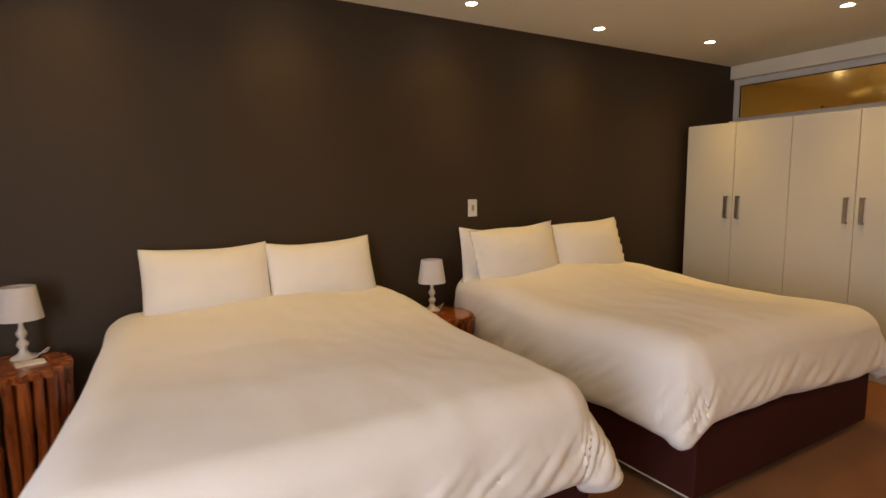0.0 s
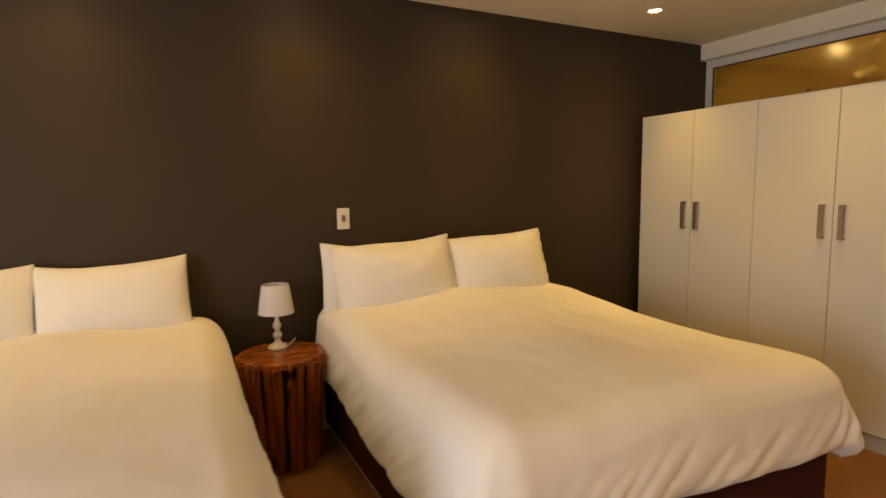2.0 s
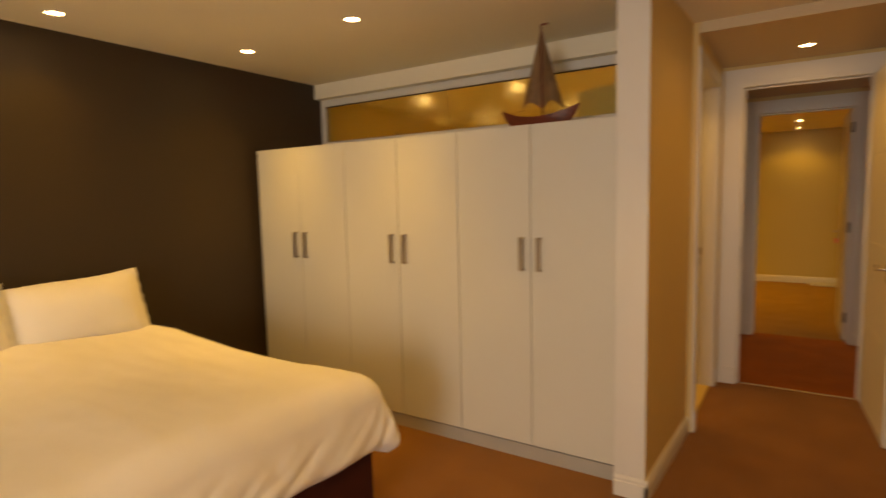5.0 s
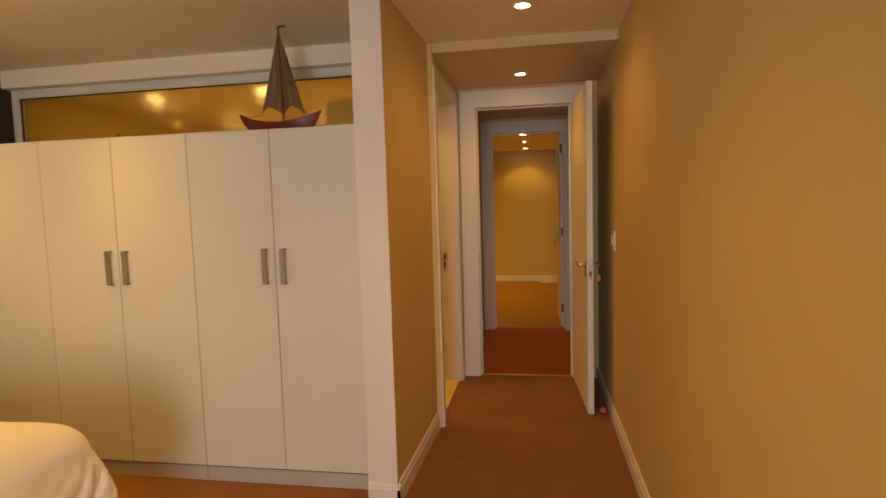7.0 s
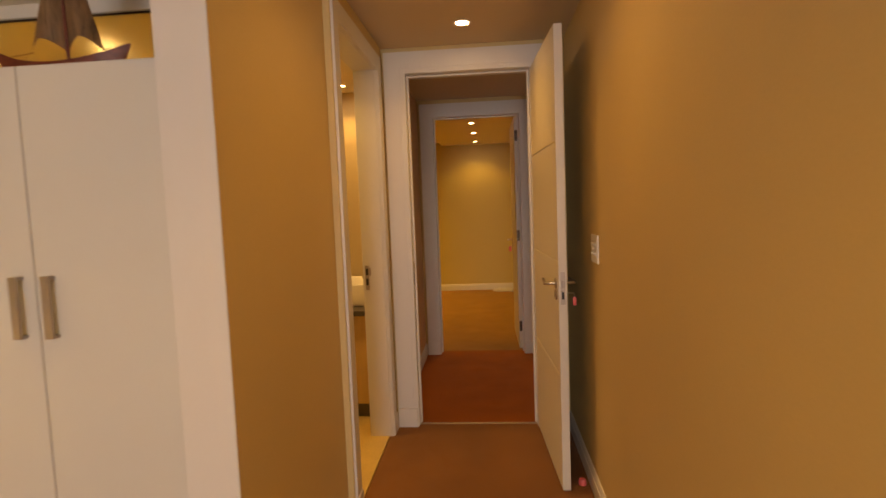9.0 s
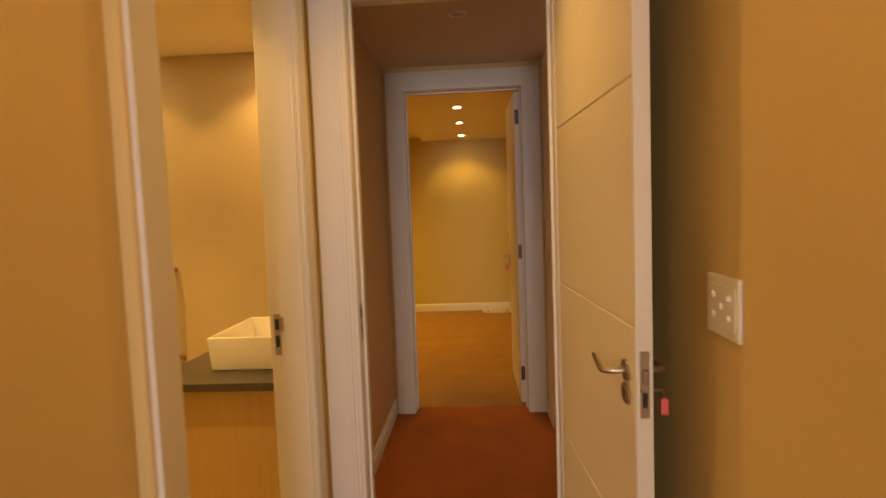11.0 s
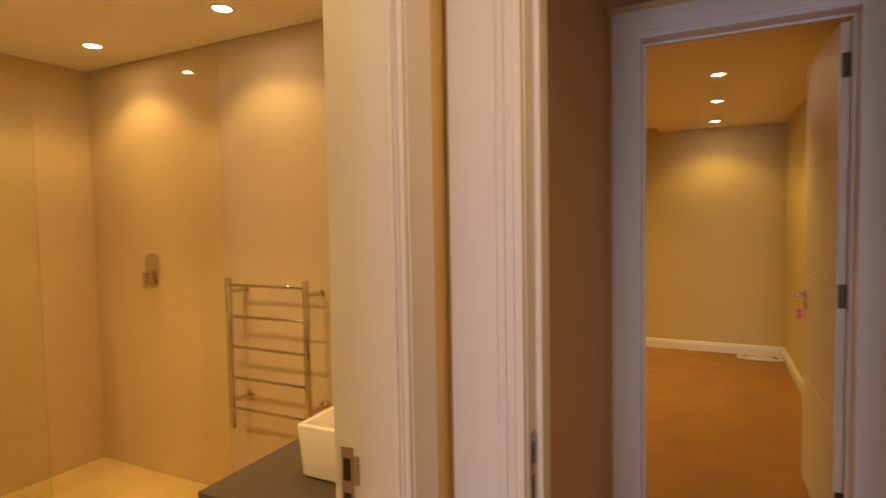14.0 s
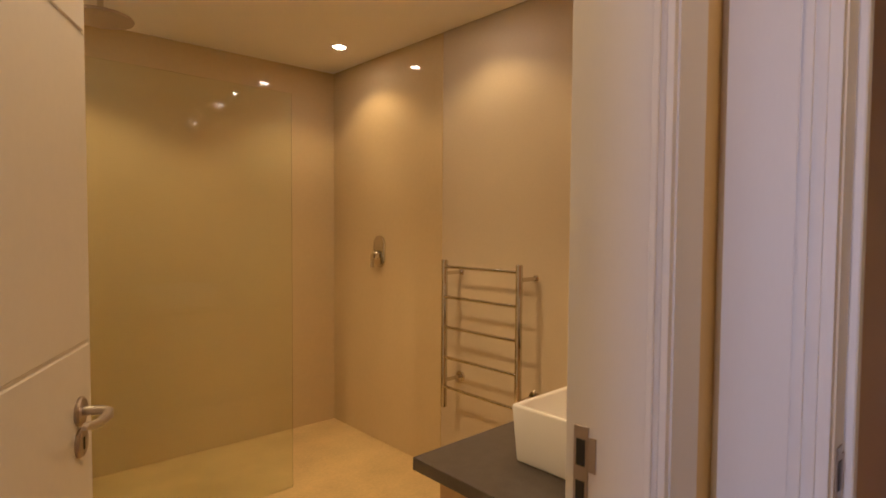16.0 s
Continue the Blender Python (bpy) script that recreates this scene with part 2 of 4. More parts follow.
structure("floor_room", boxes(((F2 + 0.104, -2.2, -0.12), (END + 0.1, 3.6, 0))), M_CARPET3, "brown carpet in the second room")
structure("floor_bathroom", boxes(((BATH_W, LEFT + 0.024, -0.12), (BATH_E + 0.1, BATH_N + 0.2, 0.002))), M_TILE, "cream stone bathroom floor")
structure("threshold_strip", boxes(((F1 + 0.022, -0.307, 0), (F1 + 0.042, 0.452, 0.006)), bevel=0.002), M_HANDLE, "thin metal carpet strip in the doorway")

# ceilings
structure("ceiling_bedroom", boxes(((-1.9, RIGHT - 0.1, BED_C), (BEAM_X + 0.01, WALL_N + 0.1, BED_C + 0.15)), ((BEAM_X + 0.01, RIGHT - 0.1, BED_C), (BULK_X, 0.667, BED_C + 0.15))), M_CEIL)
structure("ceiling_corridor", boxes(((BULK_X, RIGHT - 0.1, COR_C), (F1, LEFT, COR_C + 0.2))), M_CEIL_SHADED)
structure("ceiling_hall", boxes(((F1B, -2.2, COR_C), (F2, LEFT, COR_C + 0.2))), M_CEIL_SHADED)
structure("ceiling_room", boxes(((F2B, RIGHT, COR_C), (END, 0.69, COR_C + 0.2)), ((F2B, 0.69, COR_C + 0.05), (END, 3.5, COR_C + 0.2))), M_CEIL)
bm = boxes(((BATH_W + 0.012, BATH_S + 0.012, COR_C), (BATH_E - 0.012, BATH_N - 0.012, COR_C + 0.03)))
for v in bm.verts:
    if v.co.y > 2 and v.co.x < 6:
        v.co.y += 0.078
structure("ceiling_bathroom", bm, M_CEIL)
# slab over the ceiling edge, coloured as the shade in the shadow gap
structure("ceiling_gap", boxes(((BATH_W, BATH_S, COR_C + 0.031), (BATH_E, BATH_N + 0.1, COR_C + 0.2))), M_GAP_SHADE)
structure("ceiling_closet", boxes(((NIB, -2.2, COR_C + 0.004), (10.0, RIGHT - 0.03, COR_C + 0.2))), M_CEIL)

# walls
structure("wall_north", boxes(((-1.9, WALL_N, 0), (BATH_W, WALL_N + 0.15, 2.6))), M_DARK, "dark brown painted feature wall")
structure("wall_south", boxes(((-1.9, RIGHT - 0.15, 0), (F1, RIGHT, 2.6))), M_WALL, "beige painted corridor wall")
structure("wall_west", boxes(((-1.9, RIGHT, 0), (-1.74, -0.44, 2.6)), ((-1.9, 1.00, 0), (-1.74, WALL_N, 2.6)), ((-1.9, -0.44, 0), (-1.74, 1.00, 0.22)), ((-1.9, -0.44, 2.24), (-1.74, 1.00, 2.6))), M_WALL, "beige wall with the bedroom window")
bm = boxes(((4.36, 0.668, 0), (5.285, 0.815, 2.6)), ((5.285, LEFT + 0.003, 0), (BATH_W, 0.815, 2.6)), bevel=0.003)
for v in bm.verts:  # its corridor face runs slightly out of square
    if 5.2 < v.co.x < 5.2855 and 0.66 < v.co.y < 0.68:
        v.co.y -= 0.036
structure("wall_pier", bm, M_WALL, "beige wall end beside the wardrobe")
structure("trim_pier_end", boxes(((4.354, 0.667, 0.106), (4.3595, 0.816, BED_C - 0.001)), bevel=0.0015), M_TRIM, "white painted end of the wall beside the wardrobe")
structure("trim_wardrobe_filler", boxes(((WARD_X + 0.003, 0.8165, 0.0), (WARD_X + 0.02, 0.8405, 1.865))), M_MELA, "white filler strip beside the wardrobe")
structure("wall_wardrobe_back", boxes(((BEAM_X + 0.02, 0.816, 0), (BATH_W, WALL_N, 1.955))), M_CEIL)
structure("beam", boxes(((BEAM_X, 0.816, 2.34), (BATH_W, WALL_N, 2.6)), bevel=0.003), M_CEIL, "white painted beam over the interior window")
B0, B1 = 5.385, 6.238
structure("wall_bath_south", boxes(((BATH_W, LEFT, 0), (B0 - 0.02, BATH_S, 2.6)), ((B1 + 0.02, LEFT, 0), (F1, BATH_S, 2.6)), ((B0 - 0.02, LEFT, DOOR_H + 0.02), (B1 + 0.02, BATH_S, 2.6))), M_WALL, "beige wall with the bathroom doorway")
structure("wall_bath_hall", boxes(((F1, LEFT, 0), (BATH_E + 0.1, BATH_S, 2.6))), M_HALL_WARM, "beige wall between hall and bathroom")
structure("wall_hall_left", boxes(((BATH_E + 0.1, LEFT, 0), (F2, BATH_S, 2.6))), M_HALL_WARM)
structure("wall_bath_east", boxes(((BATH_E, BATH_S, 0), (BATH_E + 0.15, 2.50, 2.6))), M_BATHWALL, "taupe painted bathroom wall")
# the shower's back wall runs two degrees out of square
SKEW = Matrix.Translation((BATH_E, BATH_N, 0)) @ pose(0, 0, 0, 0, 0, -1.95) @ Matrix.Translation((-BATH_E, -BATH_N, 0))
bm = boxes(((BATH_W - 0.1, BATH_N + 0.012, 0), (BATH_E + 0.15, BATH_N + 0.15, 2.6)))
bm.transform(SKEW)
structure("wall_bath_north", bm, M_BATHWALL)
structure("wall_bath_shower", boxes(((BATH_E + 0.012, 2.50, 0), (BATH_E + 0.15, BATH_N + 0.012, 2.6))), M_BATHWALL)
structure("wall_door_1", boxes(((F1, RIGHT - 0.15, 0), (F1B, -0.327, 2.6)), ((F1, 0.472, 0), (F1B, LEFT, 2.6)), ((F1, -0.327, DOOR_H + 0.02), (F1B, 0.472, 2.6))), M_WALL)
structure("wall_hall_west", boxes(((F1, -0.78, 0), (F1B, RIGHT - 0.15, 2.6)), ((F1, -2.2, 0), (F1B, -2.02, 2.6)), ((F1, -2.02, 0), (F1B, -0.78, 0.78)), ((F1, -2.02, 2.22), (F1B, -0.78, 2.6))), M_WALL)
structure("wall_hall_south", boxes(((F1, -2.35, 0), (10.0, -2.2, 2.6))), M_WALL)
structure("wall_hall_nib", boxes(((NIB, -0.632, 0), (F2, -0.48, 2.6))), M_CEIL, "pale wall end in the hall")
structure("wall_hall_low", boxes(((NIB, -2.2, 0), (NIB + 0.12, -0.632, 1.88))), M_CEIL, "pale wall under a high interior window")
structure("wall_hall_high", boxes(((NIB, -2.2, 2.33), (NIB + 0.12, -0.632, 2.6))), M_CEIL)
structure("wall_door_2", boxes(((F2, -0.632, 0), (F2B, -0.360, 2.6)), ((F2, 0.472, 0), (F2B, 3.6, 2.6)), ((F2, -0.360, DOOR_H + 0.02), (F2B, 0.472, 2.6))), M_WALL)
structure("wall_room_south", boxes(((F2B, -0.632, 0), (END, RIGHT, 2.6))), M_ROOM)
structure("wall_room_east", boxes(((END, -0.7, 0), (END + 0.15, 3.6, 2.6))), M_ROOM, "beige far wall of the second room")
structure("wall_room_north", boxes(((F2B, 3.5, 0), (END, 3.6, 2.6))), M_ROOM)
structure("wall_closet_east", boxes(((10.0, -2.2, 0), (10.1, -0.632, 2.6))), M_WALL)

# glossy shower panels
structure("shower_panel_east", boxes(((BATH_E, 2.50, 0.002), (BATH_E + 0.012, BATH_N, COR_C + 0.03))), M_PANEL, "beige gloss shower wall panel")
bm = boxes(((BATH_W, BATH_N, 0.002), (BATH_E + 0.012, BATH_N + 0.012, COR_C + 0.03)))
bm.transform(SKEW)
structure("shower_panel_north", bm, M_PANEL, "beige gloss shower wall panel")
structure("trim_panel_edge", boxes(((BATH_E - 0.004, 2.490, 0.002), (BATH_E + 0.004, 2.500, COR_C))), M_PANEL)


# skirting boards: profiled, white
def skirting(run, height=0.105, thick=0.016):
    """run: start and end on the wall's face, and the side to which it stands proud."""
    (x0, y0), (x1, y1), (nx, ny) = run
    bm = bmesh.new()
    prof = [(0, 0), (thick, 0), (thick, height - 0.030), (thick - 0.004, height - 0.026), (thick - 0.004, height - 0.012), (thick - 0.010, height), (0, height)]
    e0 = [bm.verts.new((x0 + nx * d, y0 + ny * d, z)) for d, z in prof]
    e1 = [bm.verts.new((x1 + nx * d, y1 + ny * d, z)) for d, z in prof]
    for k in range(len(prof)):
        j = (k + 1) % len(prof)
        bm.faces.new((e0[k], e0[j], e1[j], e1[k]))
    bm.faces.new(e0[::-1])
    bm.faces.new(e1)
    return structure("baseboard", bm, M_TRIM, "white profiled skirting board")


for run in (((-1.74, RIGHT), (F1 - 0.02, RIGHT), (0, 1)), ((4.344, 0.668), (5.285, 0.632), (0, -1)), ((4.36, 0.815), (4.36, 0.652), (-1, 0)),
            ((-1.74, WALL_N), (4.46, WALL_N), (0, -1)), ((F1B + 0.02, LEFT), (F2 - 0.001, LEFT), (0, -1)), ((6.335, LEFT), (6.378, LEFT), (0, -1)),
            ((NIB, -0.47), (NIB, -2.2), (-1, 0)), ((NIB - 0.016, -0.48), (F2 - 0.02, -0.48), (0, 1)), ((END, RIGHT), (END, 3.5), (-1, 0)), ((F2B + 0.1, RIGHT), (END - 0.016, RIGHT), (0, 1))):
    skirting(run)


# ---- door frames, doors ----
def architrave(piece, side_x, y0, y1, top, into, w=0.132, thick=0.022, reveal=0.012):
    """One piece (0 and 1 the sides, 2 the head) on the face x = side_x round an opening y0..y1, beaded next to it; into: the side it stands proud."""
    bm = bmesh.new()
    k = thick / 0.022
    for d, a, b in ((thick * 0.75, reveal - 0.010, reveal), (thick, reveal, w)) if thick < 0.02 else (
            (0.015 * k, reveal - 0.010, reveal + 0.004), (0.0195 * k, reveal + 0.004, reveal + 0.014), (0.017 * k, reveal + 0.014, reveal + 0.019),
            (thick, reveal + 0.019, reveal + 0.029), (0.0185 * k, reveal + 0.029, reveal + 0.034), (0.020 * k, reveal + 0.034, w)):
        xa, xb = sorted((side_x, side_x + into * d))
        if piece == 0:
            box(bm, (xa, y0 - b, 0), (xb, y0 - a, top + b))
        elif piece == 1:
            box(bm, (xa, y1 + a, 0), (xb, y1 + b, top + b))
        else:
            box(bm, (xa, y0 - a, top + a), (xb, y1 + a, top + b))
    xa, xb = sorted((side_x, side_x + into * (thick + 0.006)))
    if piece == 0:
        box(bm, (xa, y0 - w - 0.002, 0), (xb, y0 - reveal + 0.004, 0.125), 0.003)
    elif piece == 1:
        box(bm, (xa, y1 + reveal - 0.004, 0), (xb, y1 + w + 0.002, 0.125), 0.003)
    return bm


def swap(bm):
    """Turn a piece built about x walls so that it suits y walls."""
    bmesh.ops.transform(bm, matrix=Matrix(((0, 1, 0, 0), (1, 0, 0, 0), (0, 0, 1, 0), (0, 0, 0, 1))), verts=bm.verts[:])
    return bm


def lining(piece, x0, x1, y0, y1, top, stop_x, proud=0.012):
    """One board of the door lining with its stop: 0 and 1 the sides, 2 the head."""
    s0, s1 = stop_x
    board = (((x0, y0 - 0.02, 0), (x1, y0, top)), ((x0, y1, 0), (x1, y1 + 0.02, top)), ((x0, y0 - 0.02, top), (x1, y1 + 0.02, top + 0.02)))[piece]
    stop = (((s0, y0, 0), (s1, y0 + proud, top)), ((s0, y1 - proud, 0), (s1, y1, top)), ((s0, y0 + proud, top - proud), (s1, y1 - proud, top)))[piece]
    bm = box(bmesh.new(), *board, 0.002)
    return box(bm, *stop, min(0.002, proud / 3))


def strike_plate(parent, m):
    """Plate with two dark mortises; m: on its own plane x right, z up, y out."""
    bm = boxes(((-0.012, 0, -0.075), (0.012, 0.002, 0.075)), ((-0.024, 0, 0.012), (-0.012, 0.002, 0.062)), bevel=0.0006)
    bm.transform(m)
    p = part("strike_plate", bm, M_HANDLE, parent, "metal strike plate")
    bm = boxes(((-0.007, 0.0015, 0.018), (0.007, 0.003, 0.056)), ((-0.007, 0.0015, -0.045), (0.007, 0.003, -0.004)))
    bm.transform(m)
    part("mortise", bm, M_BLACK, p)


f = tagged(new("door_frame_1"), "white painted door frame with profiled architraves", "door frame", kind="structure")
for piece in range(3):
    part("architrave", architrave(piece, F1, -0.307, 0.452, DOOR_H, -1), M_TRIM, f)
for piece in range(3):
    part("architrave", architrave(piece, F1B, -0.307, 0.452, DOOR_H, 1), M_TRIM, f)
for piece in range(3):
    part("jamb", lining(piece, F1, F1B, -0.307, 0.452, DOOR_H, (F1 + 0.05, F1 + 0.075)), M_TRIM, f)
strike_plate(f, Matrix.Translation((F1 + 0.024, 0.452, 1.0)) @ pose(0, 0, 0, 0, 0, 180))
f = tagged(new("door_frame_2"), "white painted door frame of the second room", "door frame", kind="structure")
for piece in range(3):
    part("architrave", architrave(piece, F2, -0.340, 0.452, DOOR_H, -1, w=0.122), M_TRIM, f)
for piece in range(3):
    part("jamb", lining(piece, F2, F2B, -0.340, 0.452, DOOR_H, (F2 + 0.065, F2 + 0.09)), M_TRIM, f)
f = tagged(new("door_frame_3"), "white painted bathroom door frame", "door frame", kind="structure")
for piece in range(3):
    part("architrave", swap(architrave(piece, LEFT + 0.003, B0, B1, DOOR_H, -1, w=0.090, thick=0.012, reveal=0.010)), M_TRIM, f)
for piece in range(3):
    part("jamb", swap(lining(piece, LEFT + 0.003, BATH_S + 0.012, B0, B1, DOOR_H, (LEFT + 0.011, LEFT + 0.020), proud=0.004)), M_TRIM, f)
strike_plate(f, Matrix.Translation((B1, 0.715, 1.0)) @ pose(0, 0, 0, 0, 0, 90))


def lever(parent, m, turn=1):
    """Curved lever on an oval rose, with a keyhole rose below; m: y out of the door, x along the lever."""
    bm = bmesh.new()
    rose = pose(0, 0, 0, -90)
    lathe(bm, [(0.026, 0), (0.026, 0.004), (0.023, 0.007)], 24, rose)
    bm.transform(m)
    r = part("handle_rose", bm, M_HANDLE, parent, smooth=True)
    bm = bmesh.new()
    pts = [(0, 0.005, 0), (0, 0.035, 0), (0.006 * turn, 0.047, -0.001), (0.025 * turn, 0.052, -0.003), (0.055 * turn, 0.049, -0.004), (0.085 * turn, 0.047, 0.001), (0.108 * turn, 0.046, 0.008), (0.122 * turn, 0.047, 0.009)]
    sweep(bm, pts, [0.009, 0.009, 0.009, 0.009, 0.0085, 0.008, 0.007, 0.004], 12, 0.9)
    bm.transform(m)
    part("lever", bm, M_STEEL, r, "curved brushed steel lever", smooth=True)
    bm = lathe(bmesh.new(), [(0.026, 0), (0.026, 0.004), (0.023, 0.007)], 24, Matrix.Translation((0, 0, -0.056)) @ rose)
    bm.transform(m)
    k = part("keyhole_rose", bm, M_HANDLE, parent, smooth=True)
    bm = boxes(((-0.003, 0.0065, -0.067), (0.003, 0.008, -0.046)))
    bm.transform(m)
    part("keyhole", bm, M_BLACK, k)


def door(name, hinge, rz, label, flip=1, grooves=(0.583, 1.140, 1.700), width=0.80, height=2.235, fob=False):
    """A leaf from its hinge along +x; the face that the camera sees points to flip * y."""
    d = thing(name, hinge, label, "door", rz=rz)
    d["kind"] = "structure"
    bm = bmesh.new()
    zs = [0.008, *grooves, height]
    for a, b in zip(zs, zs[1:]):
        box(bm, (0.005, -0.020, a + (0.003 if a > 0.1 else 0)), (width - 0.005, 0.020, b - (0.003 if b < height else 0)), 0.0025)
    box(bm, (0.004, -0.0165, 0.02), (width - 0.004, 0.0165, height - 0.01))
    box(bm, (0, -0.0195, 0.008), (0.0055, 0.0195, height), 0.001)
    box(bm, (width - 0.0055, -0.0195, 0.008), (width, 0.0195, height), 0.001)
    part("leaf", bm, M_DOOR, d, "white door leaf with horizontal grooves")
    hx = width - 0.062
    lever(d, Matrix.Translation((hx, 0.020, 1.026)), -1)
    lever(d, Matrix.Translation((hx, -0.020, 1.026)) @ pose(0, 0, 0, 0, 0, 180), 1)
    bm = boxes(((width - 0.001, -0.011, 0.930), (width + 0.0015, 0.011, 1.086)), bevel=0.0005)
    p = part("lock_plate", bm, M_STEEL, d, "steel lock plate on the edge")
    part("latch", boxes(((width + 0.001, -0.007, 1.010), (width + 0.009, 0.007, 1.044)), bevel=0.002), M_HANDLE, p)
    part("bolt_hole", boxes(((width + 0.001, -0.006, 0.955), (width + 0.0022, 0.006, 0.990))), M_BLACK, p)
    if fob:
        s = -flip
        k = part("key_fob", boxes(((hx + 0.004, s * 0.066 - 0.009, 0.915), (hx + 0.011, s * 0.066 + 0.009, 0.955)), bevel=0.004, seg=2), M_RED, d, "red plastic key tag", smooth=True)
        part("key", sweep(bmesh.new(), [(hx, s * 0.02, 0.973), (hx, s * 0.064, 0.973), (hx + 0.008, s * 0.066, 0.955)], 0.003, 6), M_STEEL, k)
    return d


door("door_1", (F1 - 0.002, -0.330, 0), 183.2, "open white bedroom door with grooves and lever handle", flip=-1, width=0.815, fob=True)
door("door_2", (F2B + 0.012, -0.322, 0), 0.6, "open white door of the second room with red key tag", flip=1, fob=False)
door("door_3", (B0 + 0.008, BATH_S + 0.035, 0), 63.0, "half-open white bathroom door with lever handle", flip=-1, width=0.805)
# key with tag in the second door
tagk = bpy.data.objects["door_2"]
part("key_fob", boxes(((0.724, 0.036, 0.895), (0.732, 0.064, 0.950)), bevel=0.004, seg=2), M_RED, tagk, "red plastic key tag")
for z in (0.225, 1.11, 2.06):
    bm = boxes(((-0.002, -0.016, z - 0.05), (0.0005, 0.0155, z + 0.05)), bevel=0.0008)
    tube(bm, (-0.006, -0.0205, z - 0.05), (-0.006, -0.0205, z + 0.05), 0.006, 10)
    part("hinge", bm, M_DARKMETAL, tagk, "dark metal butt hinge")
st = thing("door_stop", (5.66, -0.462, 0), "small red rubber door stop on the carpet", "door stop")
part("wedge", lathe(bmesh.new(), [(0.020, 0), (0.021, 0.012), (0.016, 0.028), (0.008, 0.032)], 16), M_RED, st, smooth=True)

# ---- interior windows ----
w = tagged(new("window_1"), "frosted amber interior window above the wardrobe", "window", kind="structure")
GX = 5.235
bm = boxes(((GX - 0.025, 0.816, 2.283), (GX + 0.03, WALL_N, 2.34)), ((GX - 0.025, 0.816, 1.955), (GX + 0.03, WALL_N, 1.985)),
           ((GX - 0.025, WALL_N - 0.055, 1.985), (GX + 0.03, WALL_N, 2.283)), ((GX - 0.025, 0.816, 1.985), (GX + 0.03, 0.905, 2.283)), bevel=0.003)
part("window_frame", bm, M_TRIM, w, "white painted frame")
bm = boxes(((GX - 0.012, 0.905, 2.276), (GX - 0.004, WALL_N - 0.055, 2.283)), ((GX - 0.012, WALL_N - 0.062, 1.985), (GX - 0.004, WALL_N - 0.055, 2.276)))
part("glazing_bead", bm, M_GASKET, w)
pane = part("pane", boxes(((GX - 0.003, 0.905, 1.985), (GX + 0.003, WALL_N - 0.055, 2.283))), M_FROST, w)
w = tagged(new("window_2"), "high frosted interior window in the hall", "window", kind="structure")
part("window_frame", boxes(((NIB + 0.02, -2.2, 1.88), (NIB + 0.09, -0.632, 1.90)), ((NIB + 0.02, -2.2, 2.31), (NIB + 0.09, -0.632, 2.33)), bevel=0.003), M_TRIM, w)
part("glazing_bead", boxes(((NIB + 0.028, -2.2, 1.90), (NIB + 0.04, -0.632, 1.907))), M_GASKET, w)
part("pane", boxes(((NIB + 0.04, -2.2, 1.90), (NIB + 0.046, -0.632, 2.31))), M_FROST2, w)
w = tagged(new("window_3"), "tall white-framed bedroom window", "window", kind="structure")
bm = boxes(((-1.86, -0.44, 0.22), (-1.80, -0.38, 2.24)), ((-1.86, 0.94, 0.22), (-1.80, 1.00, 2.24)), ((-1.86, -0.38, 0.22), (-1.80, 0.94, 0.28)), ((-1.86, -0.38, 2.18), (-1.80, 0.94, 2.24)), bevel=0.004)
part("window_frame", bm, M_TRIM, w)


# ---- downlights ----
def downlight(x, y, z, lit=True, power=1.0, cone=100, tone=WARM, blend=0.75, core=0.0, core_cone=70):
    d = thing("downlight", (x, y, z), "lit recessed ceiling downlight with a white ring" if lit else "unlit recessed ceiling downlight", "downlight", "ceiling downlights")
    part("ring", lathe(bmesh.new(), [(0.034, 0.0), (0.040, -0.005), (0.047, -0.003), (0.049, 0.0)], 24, cap=False), M_TRIM, d, smooth=True)
    part("lens", lathe(bmesh.new(), [(0.001, -0.0015), (0.034, -0.001), (0.034, 0.0)], 24, cap=False), M_LAMP if lit else M_OFF, d, "glowing warm lens" if lit else "dark lens")
    if lit:
        # wide spill of the reflector and, where it shows, its core beam
        for watts, angle, soft in ((power, cone, blend), (core, core_cone, 1.0)):
            if watts:
                s = new("downlight_beam", bpy.data.lights.new("downlight_beam", "SPOT"))
                s.data.energy, s.data.color = SPOT_W * watts, tone
                s.data.spot_size, s.data.spot_blend, s.data.shadow_soft_size = radians(angle), soft, 0.035
                s.matrix_world = look((x, y, z - 0.02), (x, y, 0))


for x, y in ((-0.10, 3.25), (0.94, 3.25), (1.985, 3.26), (3.07, 3.27)):
    downlight(x, y, BED_C, power=0.22, cone=124, tone=BED_TONE, blend=0.8, core=0.42, core_cone=72)
for x, y in ((4.11, 3.12), (4.04, 2.15)):
    downlight(x, y, BED_C, power=0.26, cone=122, tone=BED_TONE, blend=0.8, core=0.88, core_cone=74)
# unseen row, added to brighten the south wall and the bed feet
for x, share in ((0.8, 0.40), (2.0, 0.42), (3.2, 0.72)):
    downlight(x, 0.45, BED_C, power=share, cone=122, tone=BED_TONE, blend=1.0)
downlight(4.76, 0.03, BED_C, power=0.24, cone=150, blend=1.0)
downlight(6.0, 0.075, COR_C, power=0.28, cone=145, blend=1.0)
downlight(7.15, 0.05, COR_C, lit=False)
for x, y, share in ((6.0, 1.15, 0.28), (6.0, 2.1, 0.75), (6.0, 3.05, 0.34), (7.31, 1.10, 0.26), (7.275, 2.095, 0.17), (7.308, 3.07, 0.18)):
    downlight(x, y, COR_C, power=share, cone=124, tone=BATH_TONE, blend=0.45, core=0.22 if x > 7 else 0.0)
